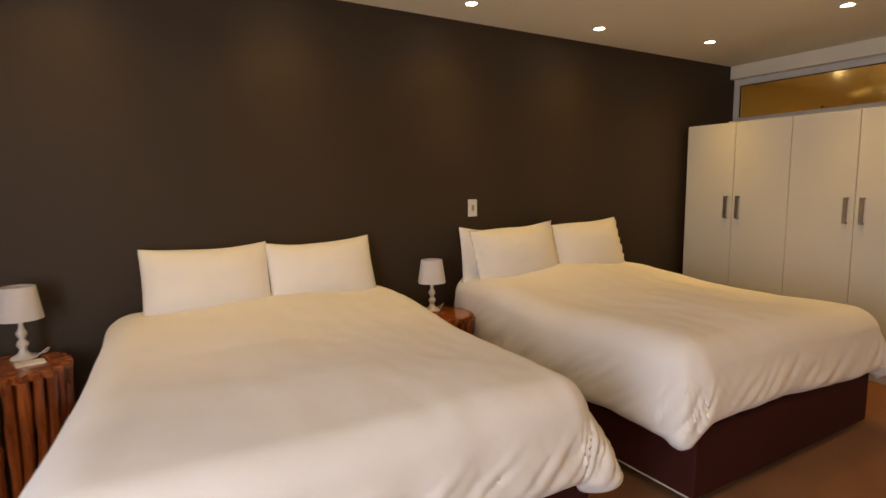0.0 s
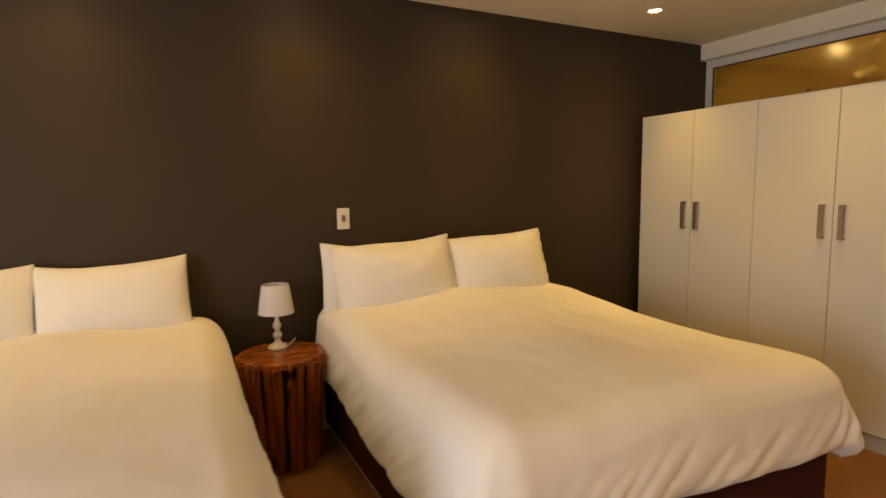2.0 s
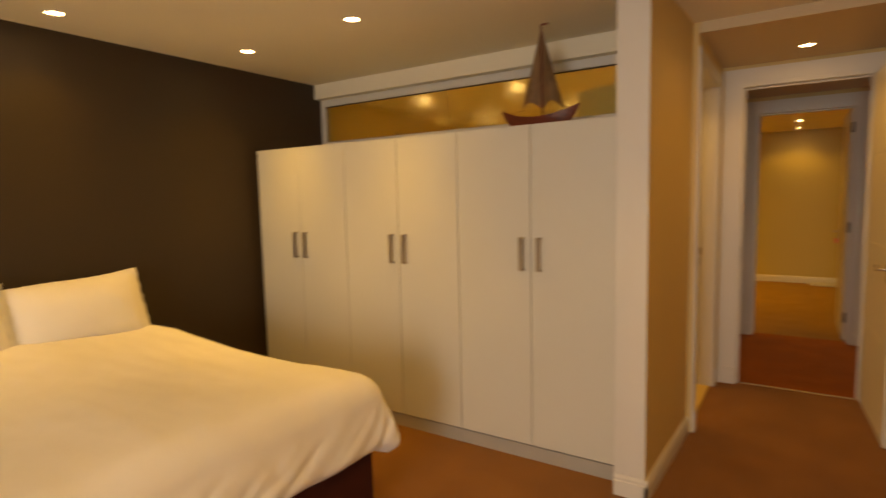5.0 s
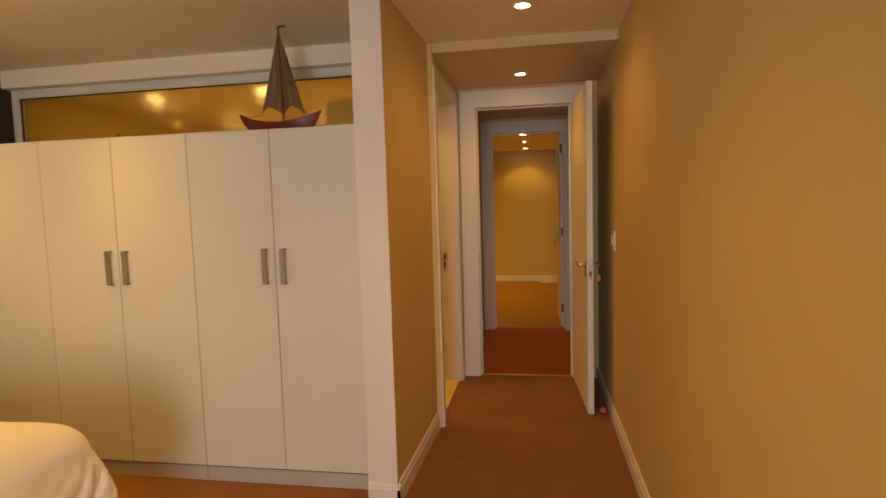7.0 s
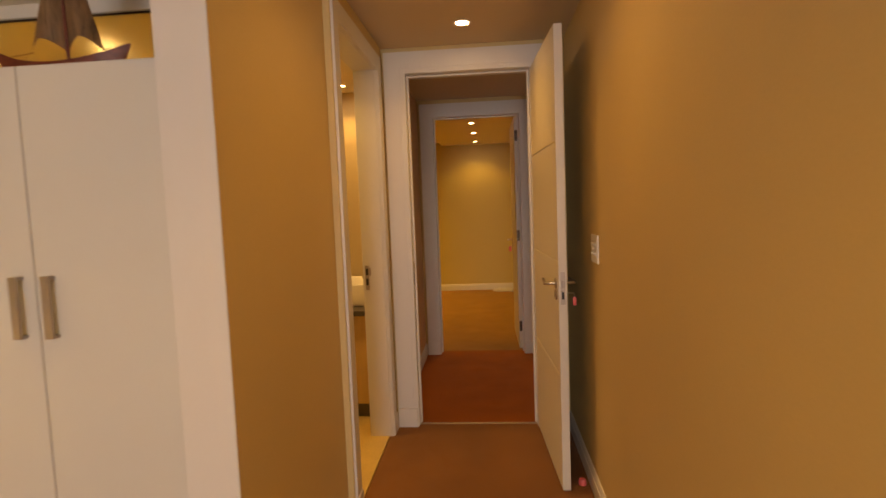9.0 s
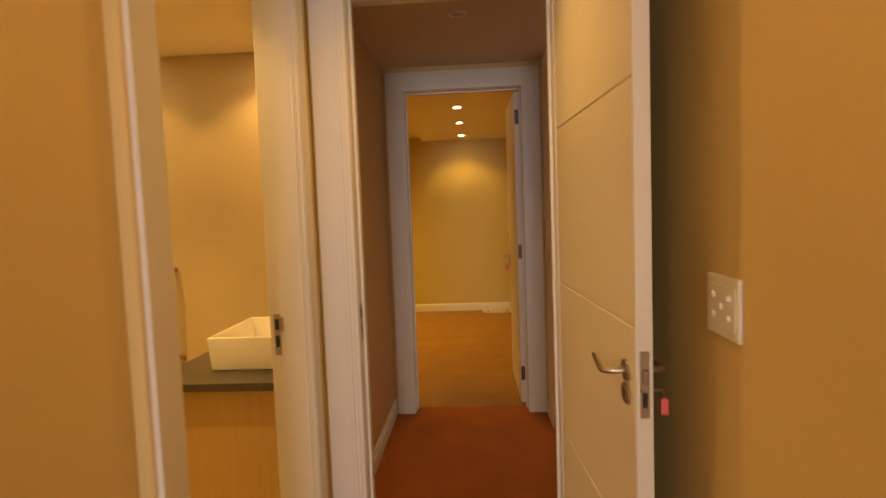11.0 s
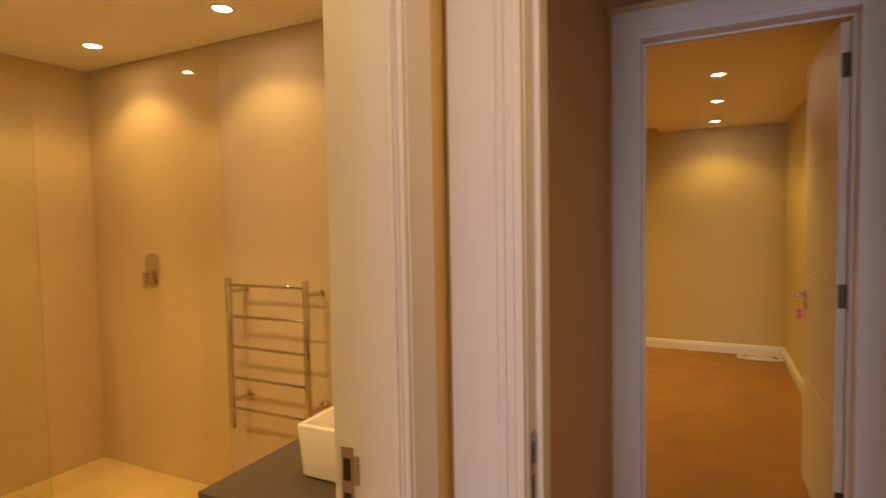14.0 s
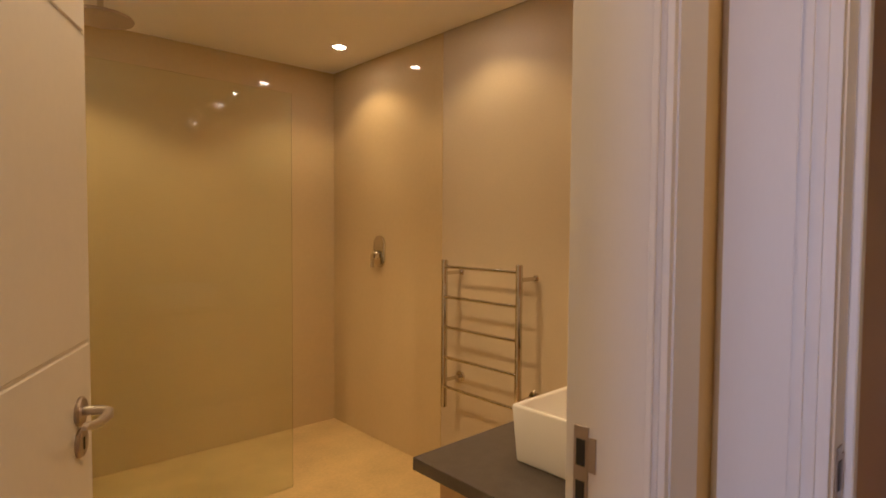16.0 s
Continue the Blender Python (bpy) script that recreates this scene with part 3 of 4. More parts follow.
for x, share in ((9.63, 0.50), (10.56, 0.50), (11.60, 0.24)):
    downlight(x, 0.13, COR_C, power=share, cone=126, tone=ROOM_TONE, blend=0.5)
    downlight(x, 1.95, COR_C + 0.05, power=1.0, cone=126, tone=ROOM_TONE)
downlight(9.3, -1.22, COR_C + 0.004, power=2.0)


# ---- bedroom: wardrobe ----
def wardrobe(y0, wdt, label):
    """A two-door unit from y0 upwards."""
    top = 1.865
    u = thing("wardrobe", (WARD_X, y0, 0), label, "wardrobe", "fitted wardrobe units")
    bm = boxes(((0.020, 0.001, 0.085), (0.60, 0.018, top)), ((0.020, wdt - 0.018, 0.085), (0.60, wdt - 0.001, top)), ((0.020, 0.018, top - 0.018), (0.60, wdt - 0.018, top)),
               ((0.020, 0.018, 0.085), (0.60, wdt - 0.018, 0.103)), ((0.585, 0.018, 0.103), (0.60, wdt - 0.018, top - 0.018)), bevel=0.001)
    part("body", bm, M_MELA, u)
    part("plinth", boxes(((0.006, 0.001, 0), (0.025, wdt - 0.001, 0.080)), bevel=0.001), M_GREY, u, "grey plinth board")
    for k in (0, 1):
        a = k * wdt / 2
        d = part("door", boxes(((0, a + 0.0018, 0.088), (0.018, a + wdt / 2 - 0.0018, top)), bevel=0.0015), M_MELA, u, "plain white melamine door")
        hy = wdt / 2 + (0.050 if k else -0.050)
        bm = boxes(((-0.028, hy - 0.013, 1.078), (-0.020, hy + 0.013, 1.262)), ((-0.021, hy - 0.013, 1.078), (0, hy + 0.013, 1.088)), ((-0.021, hy - 0.013, 1.252), (0, hy + 0.013, 1.262)), bevel=0.001)
        part("handle", bm, M_HANDLE, d, "flat brushed metal bar handle")
    return u


for y0, wide in ((0.841, 0.920), (1.761, 0.888), (2.649, 0.878)):
    wardrobe(y0, wide, "white two-door fitted wardrobe with flat metal handles")


# ---- beds ----
def drape(w, length, over_side, over_foot, top, r, seed, folds, spread, shift, bulge, swing, sag):
    """A duvet over a bed w x length with its head at y = length: puffy on top, falling over both sides and the foot."""
    bm = bmesh.new()
    step = 0.015
    nx, ny = int((w + 2 * over_side) / step), int((length + over_foot) / step)
    grid = []
    for i in range(nx + 1):
        row = []
        for j in range(ny + 1):
            px = -over_side + (w + 2 * over_side) * i / nx
            py = -over_foot + (length + over_foot) * j / ny
            qx = min(max(px, r), w - r)
            qy = max(py, r)
            dx, dy = px - qx, py - qy
            d = math.hypot(dx, dy)
            n = Vector((dx, dy, 0)) / d if d > 1e-6 else Vector((0, 0, 0))
            wx = n.x * n.x
            if d > 1e-6 and abs(dx) > 1e-6 and abs(dy) > 1e-6:
                # cloth gathered at the corners
                reach = min((over_side + r) / (abs(dx) / d), (over_foot + r) / (abs(dy) / d))
                want = over_side * wx + over_foot * (1 - wx) + r + 0.16 * wx * (1 - wx)
                d *= min(1.0, want / reach)
            # the sides spread more towards the foot
            side = spread[0] if px < w / 2 else spread[1]
            flare = side * (0.25 + 0.75 * max(0.0, 1 - max(py, 0) / 1.3)) * wx + 0.10 * (1 - wx) + 0.55 * wx * (1 - wx)
            arc = r * 1.45
            full = over_side * wx + over_foot * (1 - wx)
            hem = max(0.02, full + r + 0.16 * wx * (1 - wx) - arc - 0.11)
            if d < arc:
                a = d / r
                p = Vector((qx, qy, 0)) + n * r * math.sin(a)
                z = top - r * (1 - math.cos(a))
                hang = 0.0
            else:
                a = 1.45
                hang = d - arc
                p = Vector((qx, qy, 0)) + n * (r * math.sin(a) + hang * flare)
                z = top - r * (1 - math.cos(a)) - hang * math.sqrt(1 - flare * flare)
            # cloth drawn over to one side towards the foot
            lean_over = shift * max(0.0, 1 - 2 * px / w) * max(0.0, 1 - max(py, 0) / 1.55)
            p.x -= min(lean_over, shift * 1.3) + bulge * min(1.0, max(0.0, 1 - 2 * px / w))
            near = max(0.0, 1 - max(py, 0) / 1.7)
            p.x += (swing[0] + (swing[1] - swing[0]) * near) * min(1.0, max(0.0, 2 * px / w - 1))
            z -= 0.12 * min(lean_over, shift * 1.3)
            z -= sag * min(1.0, max(0.0, 2 * px / w - 0.8)) * min(1.0, 2 * near * near)
            # plump hem, turned in
            turn_in = max(0.0, (hang - hem) / 0.11) if hang > 0 else 0.0
            p -= n * 0.075 * turn_in * turn_in
            z += 0.035 * turn_in * turn_in
            p += n * 0.020 * math.sin(min(1.0, hang / (hem + 0.11)) * math.pi)
            # fall of the cloth
            u = Vector((px * 1.9, py * 1.9, seed))
            edge = min(1.0, (min(px, w - px, py) / 0.5)) if hang == 0 and min(px, w - px, py) > 0 else 0.0
            puff = 0.028 * edge + 0.020 * (noise.noise(u) ) * (1 if hang == 0 else 0.3)
            z += puff + 0.045 * min(1.0, max(0.0, (py - 1.0) / 0.5)) * (1 if hang == 0 else 0.5)
            # creases in the hanging cloth and faint ones on top
            turn = math.atan2(abs(n.x), abs(n.y)) if d > 1e-6 else 0.0
            along = (abs(qx - w / 2) if abs(n.x) < 1e-6 else w / 2 - r + 0.42 * turn + qy - r) * (1 if px > w / 2 else -1)
            crease = noise.noise(Vector((along * 9 + hang * 13, hang * 2.0, seed + 7)))
            crease2 = noise.noise(Vector((along * 19 - hang * 9, hang * 4.0, seed + 13)))
            sharp = (1 - abs(crease)) ** 6 * 0.017 + (1 - abs(crease2)) ** 5 * 0.006
            sharp *= 1 - 0.75 * min(1.0, max(0.0, (hang - hem + 0.05) / 0.12))
            p -= n * sharp * min(1.0, hang / 0.12)
            z -= sharp * (0.03 if hang == 0 else 0.25)
            corner = 0.5 + 2.2 * wx * (1 - wx)
            amp = min(1, d / 0.42) ** 1.3
            wave = math.sin(along * 17 + 4 * noise.noise(Vector((along * 1.7, seed, 0))))
            p += n * amp * (0.012 * wave * corner + 0.020 * noise.noise(Vector((p.x * 4, p.y * 4, seed + 5)))) * folds
            z += 0.010 * noise.noise(Vector((px * 3.1, py * 3.1, seed + 9))) + 0.025 * amp * noise.noise(Vector((px * 1.3, py * 1.3, seed + 2)))
            z += 0.0035 * noise.noise(Vector((px * 11, py * 7, seed + 4)))
            row.append(bm.verts.new((p.x, p.y, max(z, 0.05))))
        grid.append(row)
    for i in range(nx):
        for j in range(ny):
            bm.faces.new((grid[i][j], grid[i + 1][j], grid[i + 1][j + 1], grid[i][j + 1]))
    return bm


def bed(x0, y_foot, w, label):
    b = thing("bed", (x0, y_foot, 0), label, "bed", "double beds")
    length = WALL_N - 0.03 - y_foot
    part("base", boxes(((0, 0, 0.055), (w, length, 0.36)), bevel=0.018, seg=3), M_MAROON, b, "maroon fabric bed base")
    part("mattress", boxes(((0.012, 0.012, 0.362), (w - 0.012, length, 0.60)), bevel=0.05, seg=4), M_MATTRESS, b)
    part("piping", sweep(bmesh.new(), [(0.004, 0.02, 0.058), (0.004, length - 0.01, 0.058)], 0.005, 6), M_MATTRESS, b, "pale lower edge piping")
    for fx in (0.12, w - 0.12):
        for fy in (0.12, length - 0.12):
            part("foot", lathe(bmesh.new(), [(0.022, 0), (0.026, 0.02), (0.026, 0.056)], 14, Matrix.Translation((fx, fy, 0))), M_BLACK, b, "black plastic foot", smooth=True)
    return b


def duvet(x0, y_foot, w, length, over_side, over_foot, top, seed, folds, spread, shift, bulge, swing, sag, label):
    d = thing("duvet", (x0, y_foot, 0), label, "duvet", "duvets")
    ob = part("cover", drape(w, length, over_side, over_foot, top, 0.13, seed, folds, spread, shift, bulge, swing, sag), M_LINEN, d, smooth=True)
    for p in ob.data.polygons:
        p.use_smooth = True
    s = ob.modifiers.new("thickness", "SOLIDIFY")
    s.thickness, s.offset = 0.020, -1
    return d


B1X, B1W, B2X, B2W = 0.06, 1.47, 2.05, 1.52
FOOT = 1.70
bed(B1X, FOOT, B1W - 0.08, "double bed on a maroon fabric base beside the dark wall")
bed(B2X, FOOT, B2W, "double bed on a maroon fabric base beside the wardrobe")
duvet(B1X - 0.01, FOOT - 0.02, B1W + 0.02, 1.83, 0.38, 0.34, 0.703, 3.0, 0.8, (0.50, 0.50), 0.20, 0.085, (0.0, -0.05), 0.015, "puffy white cotton duvet over the whole bed")
duvet(B2X - 0.01, FOOT - 0.02, B2W + 0.02, 1.83, 0.38, 0.32, 0.715, 11.0, 0.9, (0.12, 0.24), 0.03, 0.03, (0.0, 0.13), 0.045, "puffy white cotton duvet hanging over the bed sides")


def pillow(x, y, z, w, h, t, lean, rz, label, seed, flange=0.0, tilt=0.0):
    """Plump pillow standing on its long edge and leaning back; pointed corners, an optional flat hem."""
    p = thing("pillow", (x, y, z), label, "pillow", "bed pillows", rz=rz)
    bm = bmesh.new()
    nu, nv = 56, 36
    sides = []
    for s in (1, -1):
        g = []
        for i in range(nu + 1):
            row = []
            for j in range(nv + 1):
                u, v = -1 + 2 * i / nu, -1 + 2 * j / nv
                fu = max(0, 1 - (abs(u) / (1 - flange)) ** 2.4) if abs(u) < 1 - flange else 0
                fv = max(0, 1 - (abs(v) / (1 - flange)) ** 2.4) if abs(v) < 1 - flange else 0
                thick = t * 0.5 * (fu * fv) ** 0.62
                pinch_u = 1 - ((0.05 if flange else 0.12) if v > 0 else 0.03) * (1 - u * u) * v * v
                pinch_v = 1 - 0.025 * (1 - v * v) * u * u
                q = Vector((u * w / 2 * pinch_v, 0, h / 2 + v * h / 2 * pinch_u))
                k = noise.noise(Vector((u * 2.2, v * 2.2, seed))) * 0.007 + noise.noise(Vector((u * 6, v * 4, seed + 3))) * 0.0015
                q.y = s * (-(thick + 0.002)) + k * (0.5 + fu * fv)
                q.z += 0.010 * noise.noise(Vector((u * 1.5, seed, v)))
                rim = max(0.0, (max(abs(u), abs(v)) - (1 - flange)) / flange) if flange else 0.0
                q.y += 0.007 * rim * math.sin((u * w + v * h) * 48 + 2 * noise.noise(Vector((u * 5, v * 5, seed))))
                row.append(q)
            g.append(row)
        sides.append(g)
    vs = {}
    for s in (0, 1):
        for i in range(nu + 1):
            for j in range(nv + 1):
                if s == 1 and (i in (0, nu) or j in (0, nv)):
                    vs[s, i, j] = vs[0, i, j]
                else:
                    vs[s, i, j] = bm.verts.new(sides[s][i][j])
    for s in (0, 1):
        for i in range(nu):
            for j in range(nv):
                bm.faces.new((vs[s, i, j], vs[s, i + 1, j], vs[s, i + 1, j + 1], vs[s, i, j + 1]))
    bm.transform(pose(0, 0, 0, -lean, tilt))
    ob = part("cover", bm, M_PILLOW, p)
    for f_ in ob.data.polygons:
        f_.use_smooth = True
    return p


pillow(0.455, 3.40, 0.695, 0.635, 0.392, 0.20, 19, 0.5, "plain white pillow leaning against the dark wall", 1.0)
pillow(1.080, 3.40, 0.692, 0.630, 0.392, 0.20, 19, -1.0, "plain white pillow leaning against the dark wall", 2.0, tilt=-2.0)
pillow(2.385, 3.45, 0.695, 0.70, 0.385, 0.13, 10, 0.0, "white pillow standing behind another pillow", 3.0, tilt=1.5)
pillow(2.445, 3.31, 0.690, 0.725, 0.412, 0.22, 16, 1.0, "white hemmed pillow leaning on another pillow", 4.0, 0.08, tilt=-2.6)
pillow(3.128, 3.31, 0.695, 0.685, 0.418, 0.23, 18, -1.5, "white hemmed pillow leaning against the dark wall", 5.0, 0.08, tilt=-2.6)


# ---- bedside tables and lamps ----
def bedside_table(x, y, seed, h, label):
    t = thing("bedside_table", (x, y, 0), label, "side table", "branch wood bedside tables")
    rnd = random.Random(seed)
    n, rad = 24, 0.195
    for k in range(n):
        a = 2 * math.pi * k / n + rnd.uniform(-0.05, 0.05)
        r0, r1 = rad * rnd.uniform(0.80, 0.90), rad * rnd.uniform(0.95, 1.07)
        pts, rs = [], []
        for s in range(7):
            f_ = s / 6
            rr = r0 + (r1 - r0) * f_ + rnd.uniform(-0.004, 0.004)
            aa = a + rnd.uniform(-0.012, 0.012)
            pts.append((rr * math.cos(aa), rr * math.sin(aa), h * f_))
            rs.append(0.0225 + rnd.uniform(-0.0035, 0.0035))
        part("branch", sweep(bmesh.new(), pts, rs, 8), M_STICK, t, smooth=True)
    bm = bmesh.new()
    m = 192
    ring = [rad * (1.07 + 0.065 * math.cos(n * 2 * math.pi * k / m) + 0.05 * noise.noise(Vector((k * 0.13, seed, 0)))) for k in range(m)]
    lo = [bm.verts.new((r * math.cos(2 * math.pi * k / m), r * math.sin(2 * math.pi * k / m), h - 0.006)) for k, r in enumerate(ring)]
    hi = [bm.verts.new((r * math.cos(2 * math.pi * k / m), r * math.sin(2 * math.pi * k / m), h + 0.020)) for k, r in enumerate(ring)]
    top = [bm.verts.new(((r - 0.008) * math.cos(2 * math.pi * k / m), (r - 0.008) * math.sin(2 * math.pi * k / m), h + 0.026)) for k, r in enumerate(ring)]
    for p, q in ((lo, hi), (hi, top)):
        for k in range(m):
            bm.faces.new((p[k], p[(k + 1) % m], q[(k + 1) % m], q[k]))
    bm.faces.new(top)
    bm.faces.new(lo[::-1])
    part("top", bm, M_STUMP, t, "polished scalloped wooden top")
    # added dark cylinder that paints the shade between the branches
    part("core", lathe(bmesh.new(), [(rad * 0.74, 0.01), (rad * 0.80, h - 0.01)], 24), M_GAP_SHADE, t)
    return t


def table_lamp(x, y, z, label):
    l = thing("table_lamp", (x, y, z), label, "lamp", "bedside lamps")
    bm = lathe(bmesh.new(), [(0.048, 0), (0.052, 0.006), (0.047, 0.014), (0.026, 0.024), (0.018, 0.034), (0.013, 0.046), (0.019, 0.058), (0.024, 0.070), (0.019, 0.082), (0.011, 0.092),
                             (0.013, 0.100), (0.020, 0.112), (0.022, 0.122), (0.015, 0.136), (0.010, 0.148), (0.009, 0.180), (0.009, 0.215)], 24)
    part("base", bm, M_PORC, l, "white turned base", smooth=True)
    bm = lathe(bmesh.new(), [(0.090, 0.186), (0.068, 0.335), (0.066, 0.335), (0.088, 0.187)], 36, cap=False)
    bm.faces.ensure_lookup_table()
    part("shade", bm, M_SHADE, l, "white fabric drum shade", smooth=True)
    bm = bmesh.new()
    tube(bm, (-0.066, 0, 0.325), (0.066, 0, 0.325), 0.0025, 6)
    tube(bm, (0, -0.066, 0.325), (0, 0.066, 0.325), 0.0025, 6)
    lathe(bm, [(0.013, 0.20), (0.013, 0.24), (0.024, 0.27), (0.026, 0.29), (0.014, 0.312), (0.002, 0.316)], 16)
    part("bulb", bm, M_CERAMIC, l, smooth=True)
    pts = [(0.045 + 0.05 * math.sin(k * 0.42), -0.02 + 0.010 * k, 0.006 + 0.032 * max(0, math.sin(k * 0.42 + 0.3)) ** 2) for k in range(10)]
    part("cord", sweep(bmesh.new(), pts, 0.003, 6), M_PORC, l, "white flex", smooth=True)
    return l


T_TOP = 0.561
bedside_table(1.785, 3.345, 4, 0.535, "round bedside table of reddish brown branches between the beds")
bedside_table(-0.375, 3.35, 8, 0.575, "round bedside table of reddish brown branches beside the bed")
table_lamp(1.785, 3.43, T_TOP, "small unlit white table lamp on the branch table")
table_lamp(-0.345, 3.44, T_TOP + 0.04, "small unlit white table lamp beside a folded card")
c = thing("card", (-0.31, 3.34, T_TOP + 0.04), "folded white paper card on the bedside table", "card", rz=12)
part("sheet", boxes(((-0.055, -0.035, 0), (0.055, 0.035, 0.006)), bevel=0.001), M_PAPER, c)
part("leaflet", boxes(((-0.030, -0.030, 0.007), (0.050, 0.026, 0.011)), bevel=0.001), M_PAPER, c)

# light switch on the dark wall
s = thing("light_switch", (2.205, WALL_N, 1.212), "white rectangular light switch on the dark wall", "light switch")
part("plate", boxes(((-0.036, -0.009, -0.060), (0.036, 0, 0.060)), bevel=0.004, seg=2), M_PLASTIC, s)
part("rocker", boxes(((-0.011, -0.013, -0.018), (0.011, -0.008, 0.020)), bevel=0.002), M_HANDLE, s, "grey rocker")
# power socket boxes on the skirting
for x in (1.575, 2.02):
    k = thing("wall_socket", (x, WALL_N - 0.016, 0.17), "pale surface socket low on the dark wall", "socket", "low wall sockets")
    part("box", boxes(((-0.03, -0.022, -0.045), (0.03, 0.016, 0.045)), bevel=0.004, seg=2), M_PLASTIC, k)
# switch plate in the corridor
s = thing("switch_plate", (5.495, RIGHT, 1.201), "white switch plate with five round buttons on the beige wall", "light switch")
part("plate", boxes(((-0.073, 0, -0.064), (0.073, 0.008, 0.064)), bevel=0.005, seg=2), M_PLASTIC, s)
part("face", boxes(((-0.060, 0.007, -0.044), (0.060, 0.0095, 0.044)), bevel=0.001, seg=1), M_PLASTIC, s)
for bx_, bz_ in ((-0.035, 0.021), (-0.035, -0.021), (0.0, 0.0), (0.035, 0.021), (0.035, -0.021)):
    part("button", lathe(bmesh.new(), [(0.0072, 0), (0.0068, 0.004), (0.0045, 0.006), (0.001, 0.0065)], 14, Matrix.Translation((bx_, 0.0093, bz_)) @ pose(0, 0, 0, -90)), M_PLASTIC, s, smooth=True)

# ---- model sailing boat on the wardrobe ----
boat = thing("model_boat", (4.72, 1.335, 1.866), "model sailing boat with dark hull on the wardrobe", "model boat", rz=0)
bm = bmesh.new()
rows = []
for i in range(21):
    f_ = -1 + 2 * i / 20
    wd = 0.052 * (1 - abs(f_) ** 2.2) + 0.002
    sheer = 0.068 + 0.058 * f_ * f_
    keel = (sheer - 0.012) * max(0, (abs(f_) - 0.62) / 0.38) ** 1.15
    ys = 0.020 + 0.238 * f_
    rows.append([bm.verts.new((a, ys, z)) for a, z in ((-wd, sheer), (-wd * 0.85, (sheer + keel) / 2), (-wd * 0.35, keel), (wd * 0.35, keel), (wd * 0.85, (sheer + keel) / 2), (wd, sheer), (wd * 0.8, sheer - 0.008), (-wd * 0.8, sheer - 0.008))])
for p, q in zip(rows, rows[1:]):
    for k in range(8):
        bm.faces.new((p[k], p[(k + 1) % 8], q[(k + 1) % 8], q[k]))
bm.faces.new(rows[0][::-1])
bm.faces.new(rows[-1])
part("hull", bm, M_HULL, boat, "dark red wooden hull", smooth=True)
part("mast", tube(bmesh.new(), (0, 0, 0.06), (0, 0.008, 0.585), 0.005, 8), M_HULL, boat)


def sail(y_foot, y_head, top, low, belly):
    bm = bmesh.new()
    n = 12
    g = []
    for i in range(n + 1):
        a = i / n
        row = []
        for j in range(n + 1):
            b = j / n
            y = (y_foot * b) * (1 - a) + y_head * a
            scal = 0.045 * math.sin(math.pi * b) * (1 - a)
            z = low + scal + (top - low - scal) * a
            x = belly * math.sin(math.pi * b) * (1 - a) ** 0.6 + 0.006 * noise.noise(Vector((a * 4, b * 4, y_foot * 20)))
            row.append(bm.verts.new((x + 0.007, y, z)))
        g.append(row)
    for i in range(n):
        for j in range(n):
            bm.faces.new((g[i][j], g[i + 1][j], g[i + 1][j + 1], g[i][j + 1]))
    bmesh.ops.solidify(bm, geom=bm.faces[:], thickness=0.003)
    return bm


part("sail", sail(0.135, 0.008, 0.575, 0.105, -0.035), M_SAIL, boat, "grey brown weathered sail", smooth=True)
part("sail", sail(-0.125, 0.006, 0.555, 0.105, -0.035), M_SAIL, boat, "grey brown weathered sail", smooth=True)
part("pennant", boxes(((-0.002, -0.035, 0.575), (0.002, 0.008, 0.585))), M_HULL, boat)
for s_ in (1, -1):
    part("rigging", tube(bmesh.new(), (0, 0.205 * s_, 0.105), (0, 0.12 * s_, 0.115), 0.0012, 5), M_HULL, boat)

# ---- bathroom ----
sc = thing("shower_screen", (BATH_W, 2.86, 0.002), "fixed clear glass shower screen with a polished edge", "shower screen")
part("pane", boxes(((0.002, -0.004, 0), (1.575, 0.004, 2.02)), bevel=0.0015), M_GLASS, sc)
part("channel", boxes(((0, -0.009, 0), (0.018, 0.009, 2.02))), M_CHROME, sc)
van = thing("vanity_cabinet", (6.53, BATH_S + 0.001, 0.002), "pale oak vanity cabinet under a dark counter", "cabinet")
VW, VD = BATH_E - 6.53 - 0.002, 0.60
part("body", boxes(((0.018, 0, 0.10), (VW, VD - 0.02, 0.712))), M_OAK, van)
part("end_panel", boxes(((0, 0, 0.10), (0.017, VD, 0.712)), bevel=0.001), M_OAK, van, "pale oak end panel")
part("plinth", boxes(((0.03, 0, 0), (VW, VD - 0.05, 0.099))), M_STONE, van)
for k in (0, 1):
    a = 0.019 + k * (VW - 0.02) / 2
    d = part("door", boxes(((a + 0.001, VD - 0.019, 0.102), (a + (VW - 0.02) / 2 - 0.002, VD, 0.710)), bevel=0.001), M_OAK, van)
    part("handle", boxes(((a + 0.2, VD, 0.66), (a + 0.3, VD + 0.018, 0.670)), bevel=0.002), M_HANDLE, d)
ct = thing("counter", (6.48, BATH_S + 0.001, 0.714), "dark grey stone vanity counter", "counter")
part("slab", boxes(((0, 0, 0), (BATH_E - 6.48 - 0.002, 0.652, 0.034)), bevel=0.003, seg=2), M_STONE, ct)
bs = thing("basin", (6.655, 0.80, 0.749), "white rectangular ceramic vessel basin on the counter", "basin")
bm = bmesh.new()
BL, BD, BH = 0.48, 0.395, 0.150


def rect(ins, z):
    return [bm.verts.new(p) for p in ((ins, ins, z), (BL - ins, ins, z), (BL - ins, BD - ins, z), (ins, BD - ins, z))]


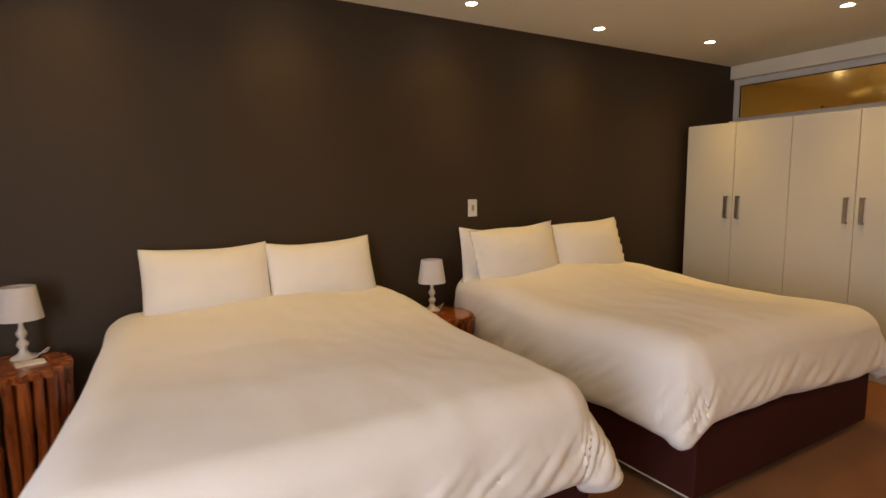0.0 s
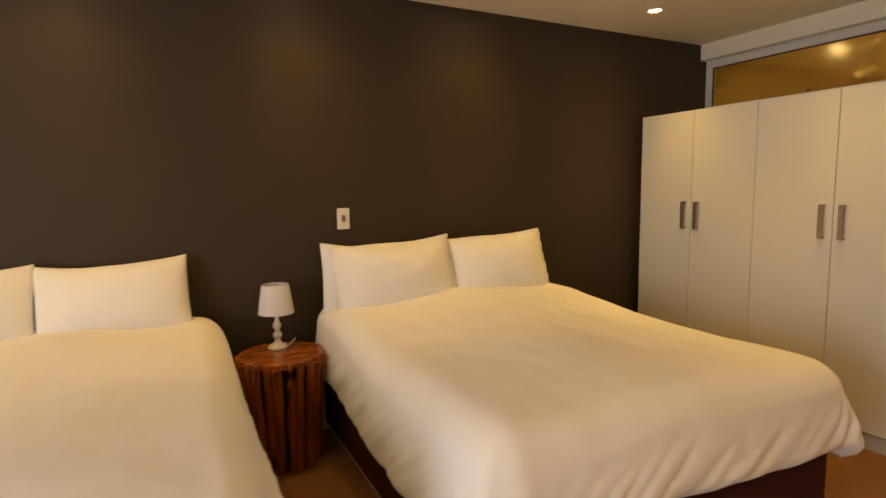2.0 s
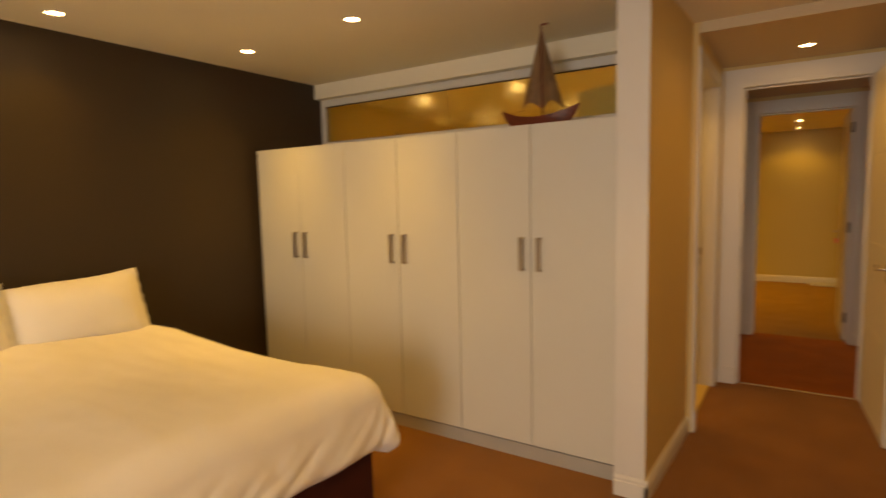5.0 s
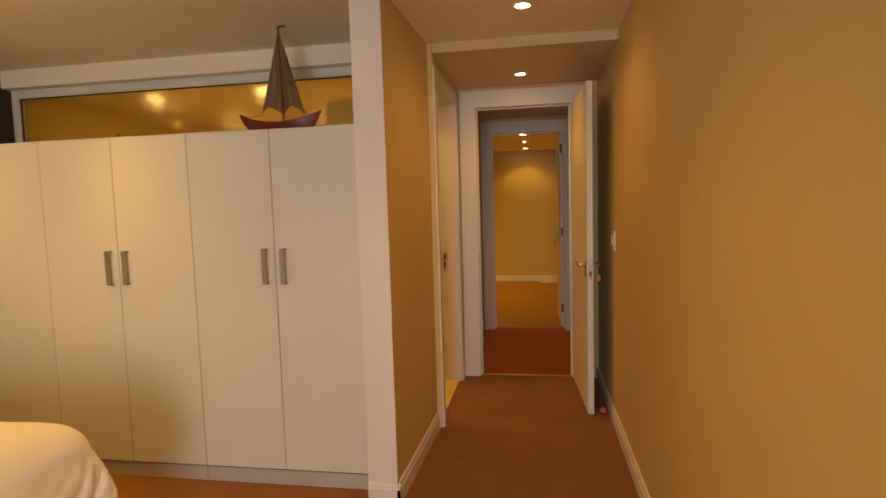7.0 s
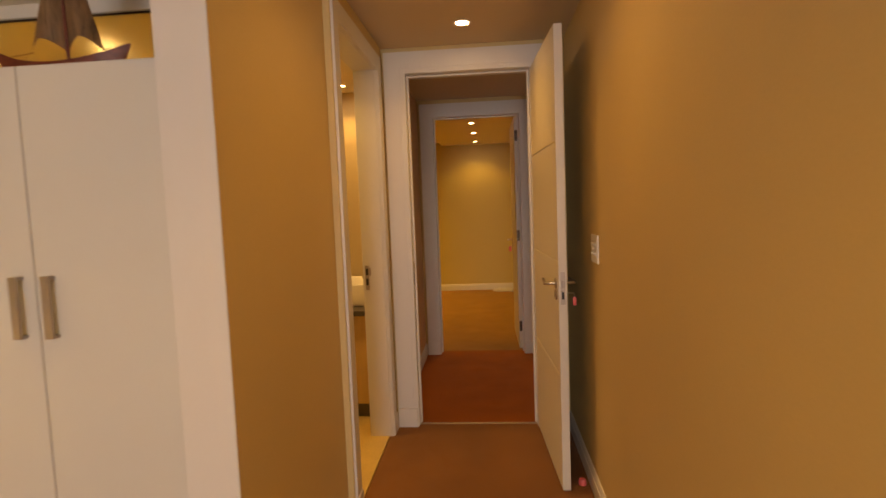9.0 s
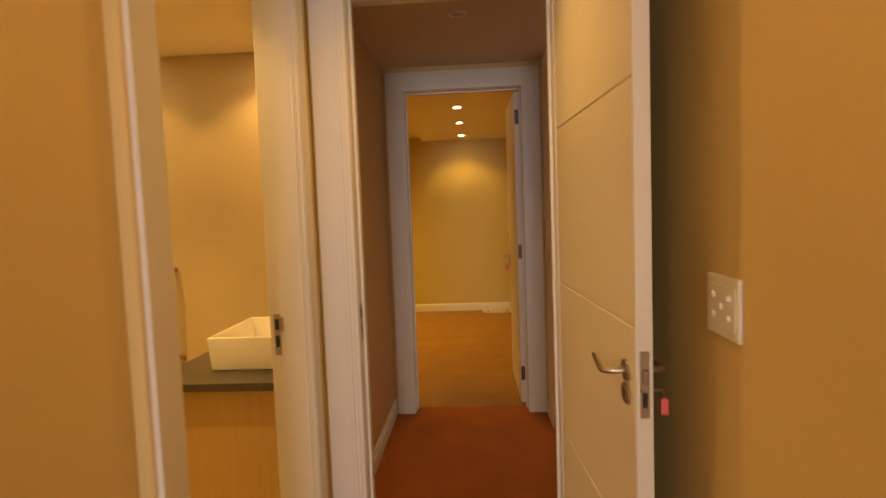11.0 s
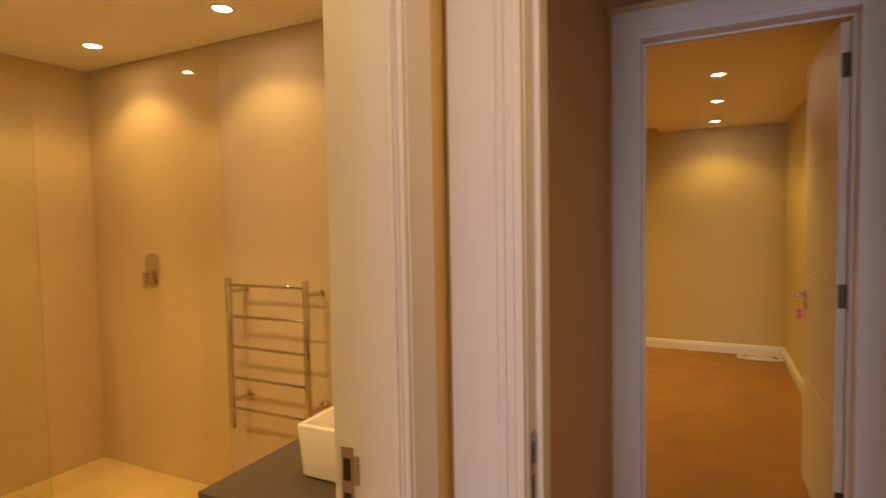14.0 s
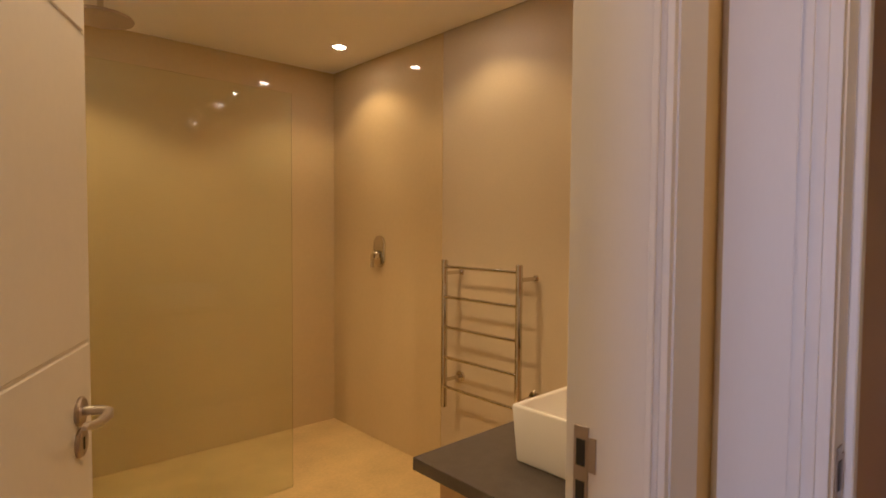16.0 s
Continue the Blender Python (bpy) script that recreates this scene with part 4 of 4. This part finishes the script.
loops = [rect(0.010, 0.0), rect(0.0, BH), rect(0.014, BH), rect(0.030, BH - 0.10), rect(0.09, BH - 0.115)]
for p, q in zip(loops, loops[1:]):
    for k in range(4):
        bm.faces.new((p[k], p[(k + 1) % 4], q[(k + 1) % 4], q[k]))
bm.faces.new(loops[0][::-1])
bm.faces.new(loops[-1])
bmesh.ops.bevel(bm, geom=bm.edges[:], offset=0.006, segments=3, affect="EDGES", profile=0.6)
part("bowl", bm, M_CERAMIC, bs, smooth=True)
part("drain", lathe(bmesh.new(), [(0.022, 0.036), (0.022, 0.040), (0.016, 0.042)], 18, Matrix.Translation((BL / 2, BD / 2, 0))), M_CHROME, bs, smooth=True)

tp = thing("basin_tap", (6.90, BATH_S + 0.035, 0.748), "chrome basin mixer tap behind the basin", "tap")
part("body", lathe(bmesh.new(), [(0.024, 0), (0.024, 0.006), (0.018, 0.012), (0.018, 0.20), (0.014, 0.205)], 20), M_CHROME, tp, smooth=True)
part("spout", sweep(bmesh.new(), [(0, 0, 0.175), (0, 0.05, 0.185), (0, 0.12, 0.180), (0, 0.135, 0.165)], 0.011, 12), M_CHROME, tp, smooth=True)
part("lever", sweep(bmesh.new(), [(0, 0, 0.205), (0, 0.01, 0.222), (0, 0.07, 0.235)], [0.012, 0.009, 0.006], 10), M_CHROME, tp, smooth=True)

tr = thing("towel_rail", (7.475, 2.092, 0), "chrome ladder towel rail on the taupe wall", "towel rail")
for y in (-0.245, 0.245):
    p = part("post", lathe(bmesh.new(), [(0.012, 0.426), (0.016, 0.431), (0.016, 1.185), (0.012, 1.190)], 18, Matrix.Translation((0, y, 0))), M_CHROME, tr, smooth=True)
    for z, rim in ((0.565, 0.030), (1.120, 0.017)):
        bm = tube(bmesh.new(), (0.0, y, z), (BATH_E - 7.475, y, z), 0.010, 12)
        lathe(bm, [(rim, 0), (rim, 0.005), (rim - 0.004, 0.010), (0.012, 0.012)], 20, Matrix.Translation((BATH_E - 7.475, y, z)) @ pose(0, 0, 0, 0, -90))
        part("bracket", bm, M_CHROME, p, smooth=True)
for z in (0.535, 0.690, 0.845, 1.000, 1.155):
    part("rung", tube(bmesh.new(), (-0.006, -0.245, z), (-0.006, 0.245, z), 0.0085, 12), M_CHROME, tr, smooth=True)
mx = thing("shower_mixer", (BATH_E, 3.066, 1.20), "chrome shower mixer with an oval plate", "shower mixer")
bm = bmesh.new()
ovl = [(0.058 * math.cos(a), 0.058 * math.sin(a) + (0.042 if math.sin(a) > 0 else -0.042)) for a in [2 * math.pi * k / 32 for k in range(32)]]
l0 = [bm.verts.new((0, y, z)) for y, z in ovl]
l1 = [bm.verts.new((-0.008, y, z)) for y, z in ovl]
l2 = [bm.verts.new((-0.011, y * 0.94, z * 0.96)) for y, z in ovl]
for p, q in ((l0, l1), (l1, l2)):
    for k in range(32):
        bm.faces.new((p[k], p[(k + 1) % 32], q[(k + 1) % 32], q[k]))
bm.faces.new(l2)
bm.faces.new(l0[::-1])
part("plate", bm, M_CHROME, mx, smooth=True)
kn = part("knob", lathe(bmesh.new(), [(0.026, 0.010), (0.026, 0.045), (0.023, 0.05), (0.001, 0.051)], 24, Matrix.Translation((0, 0, -0.02)) @ pose(0, 0, 0, 0, -90)), M_CHROME, mx, smooth=True)
part("lever", boxes(((-0.066, -0.010, -0.098), (-0.050, 0.010, -0.010)), bevel=0.004, seg=2), M_CHROME, kn, smooth=True)
rs = thing("rain_shower", (6.06, 2.82, 2.165), "round rain shower head hanging from the ceiling", "shower head")
part("rose", lathe(bmesh.new(), [(0.001, 0), (0.115, 0.0), (0.118, 0.006), (0.112, 0.014), (0.03, 0.024), (0.02, 0.04)], 36, cap=False), M_HANDLE, rs, smooth=True)
part("arm", tube(bmesh.new(), (0, 0, 0.035), (0, 0, COR_C - 2.165), 0.011, 14), M_CHROME, rs, smooth=True)
part("flange", lathe(bmesh.new(), [(0.03, COR_C - 2.165 - 0.012), (0.032, COR_C - 2.165)], 20), M_CHROME, rs, smooth=True)

# ---- second room: loose cable on the carpet ----
cb = thing("cable", (11.86, -0.30, 0), "coiled white cable lying on the carpet", "cable")
rnd = random.Random(5)
pts = []
for k in range(60):
    a = k * 0.62
    rr = 0.10 + 0.06 * math.sin(k * 0.37)
    pts.append((0.8 * rr * math.cos(a) + rnd.uniform(-0.01, 0.01), 1.5 * rr * math.sin(a), 0.006 + 0.025 * (0.5 + 0.5 * math.sin(k * 1.7))))
part("flex", sweep(bmesh.new(), pts, 0.005, 6), M_PORC, cb, smooth=True)
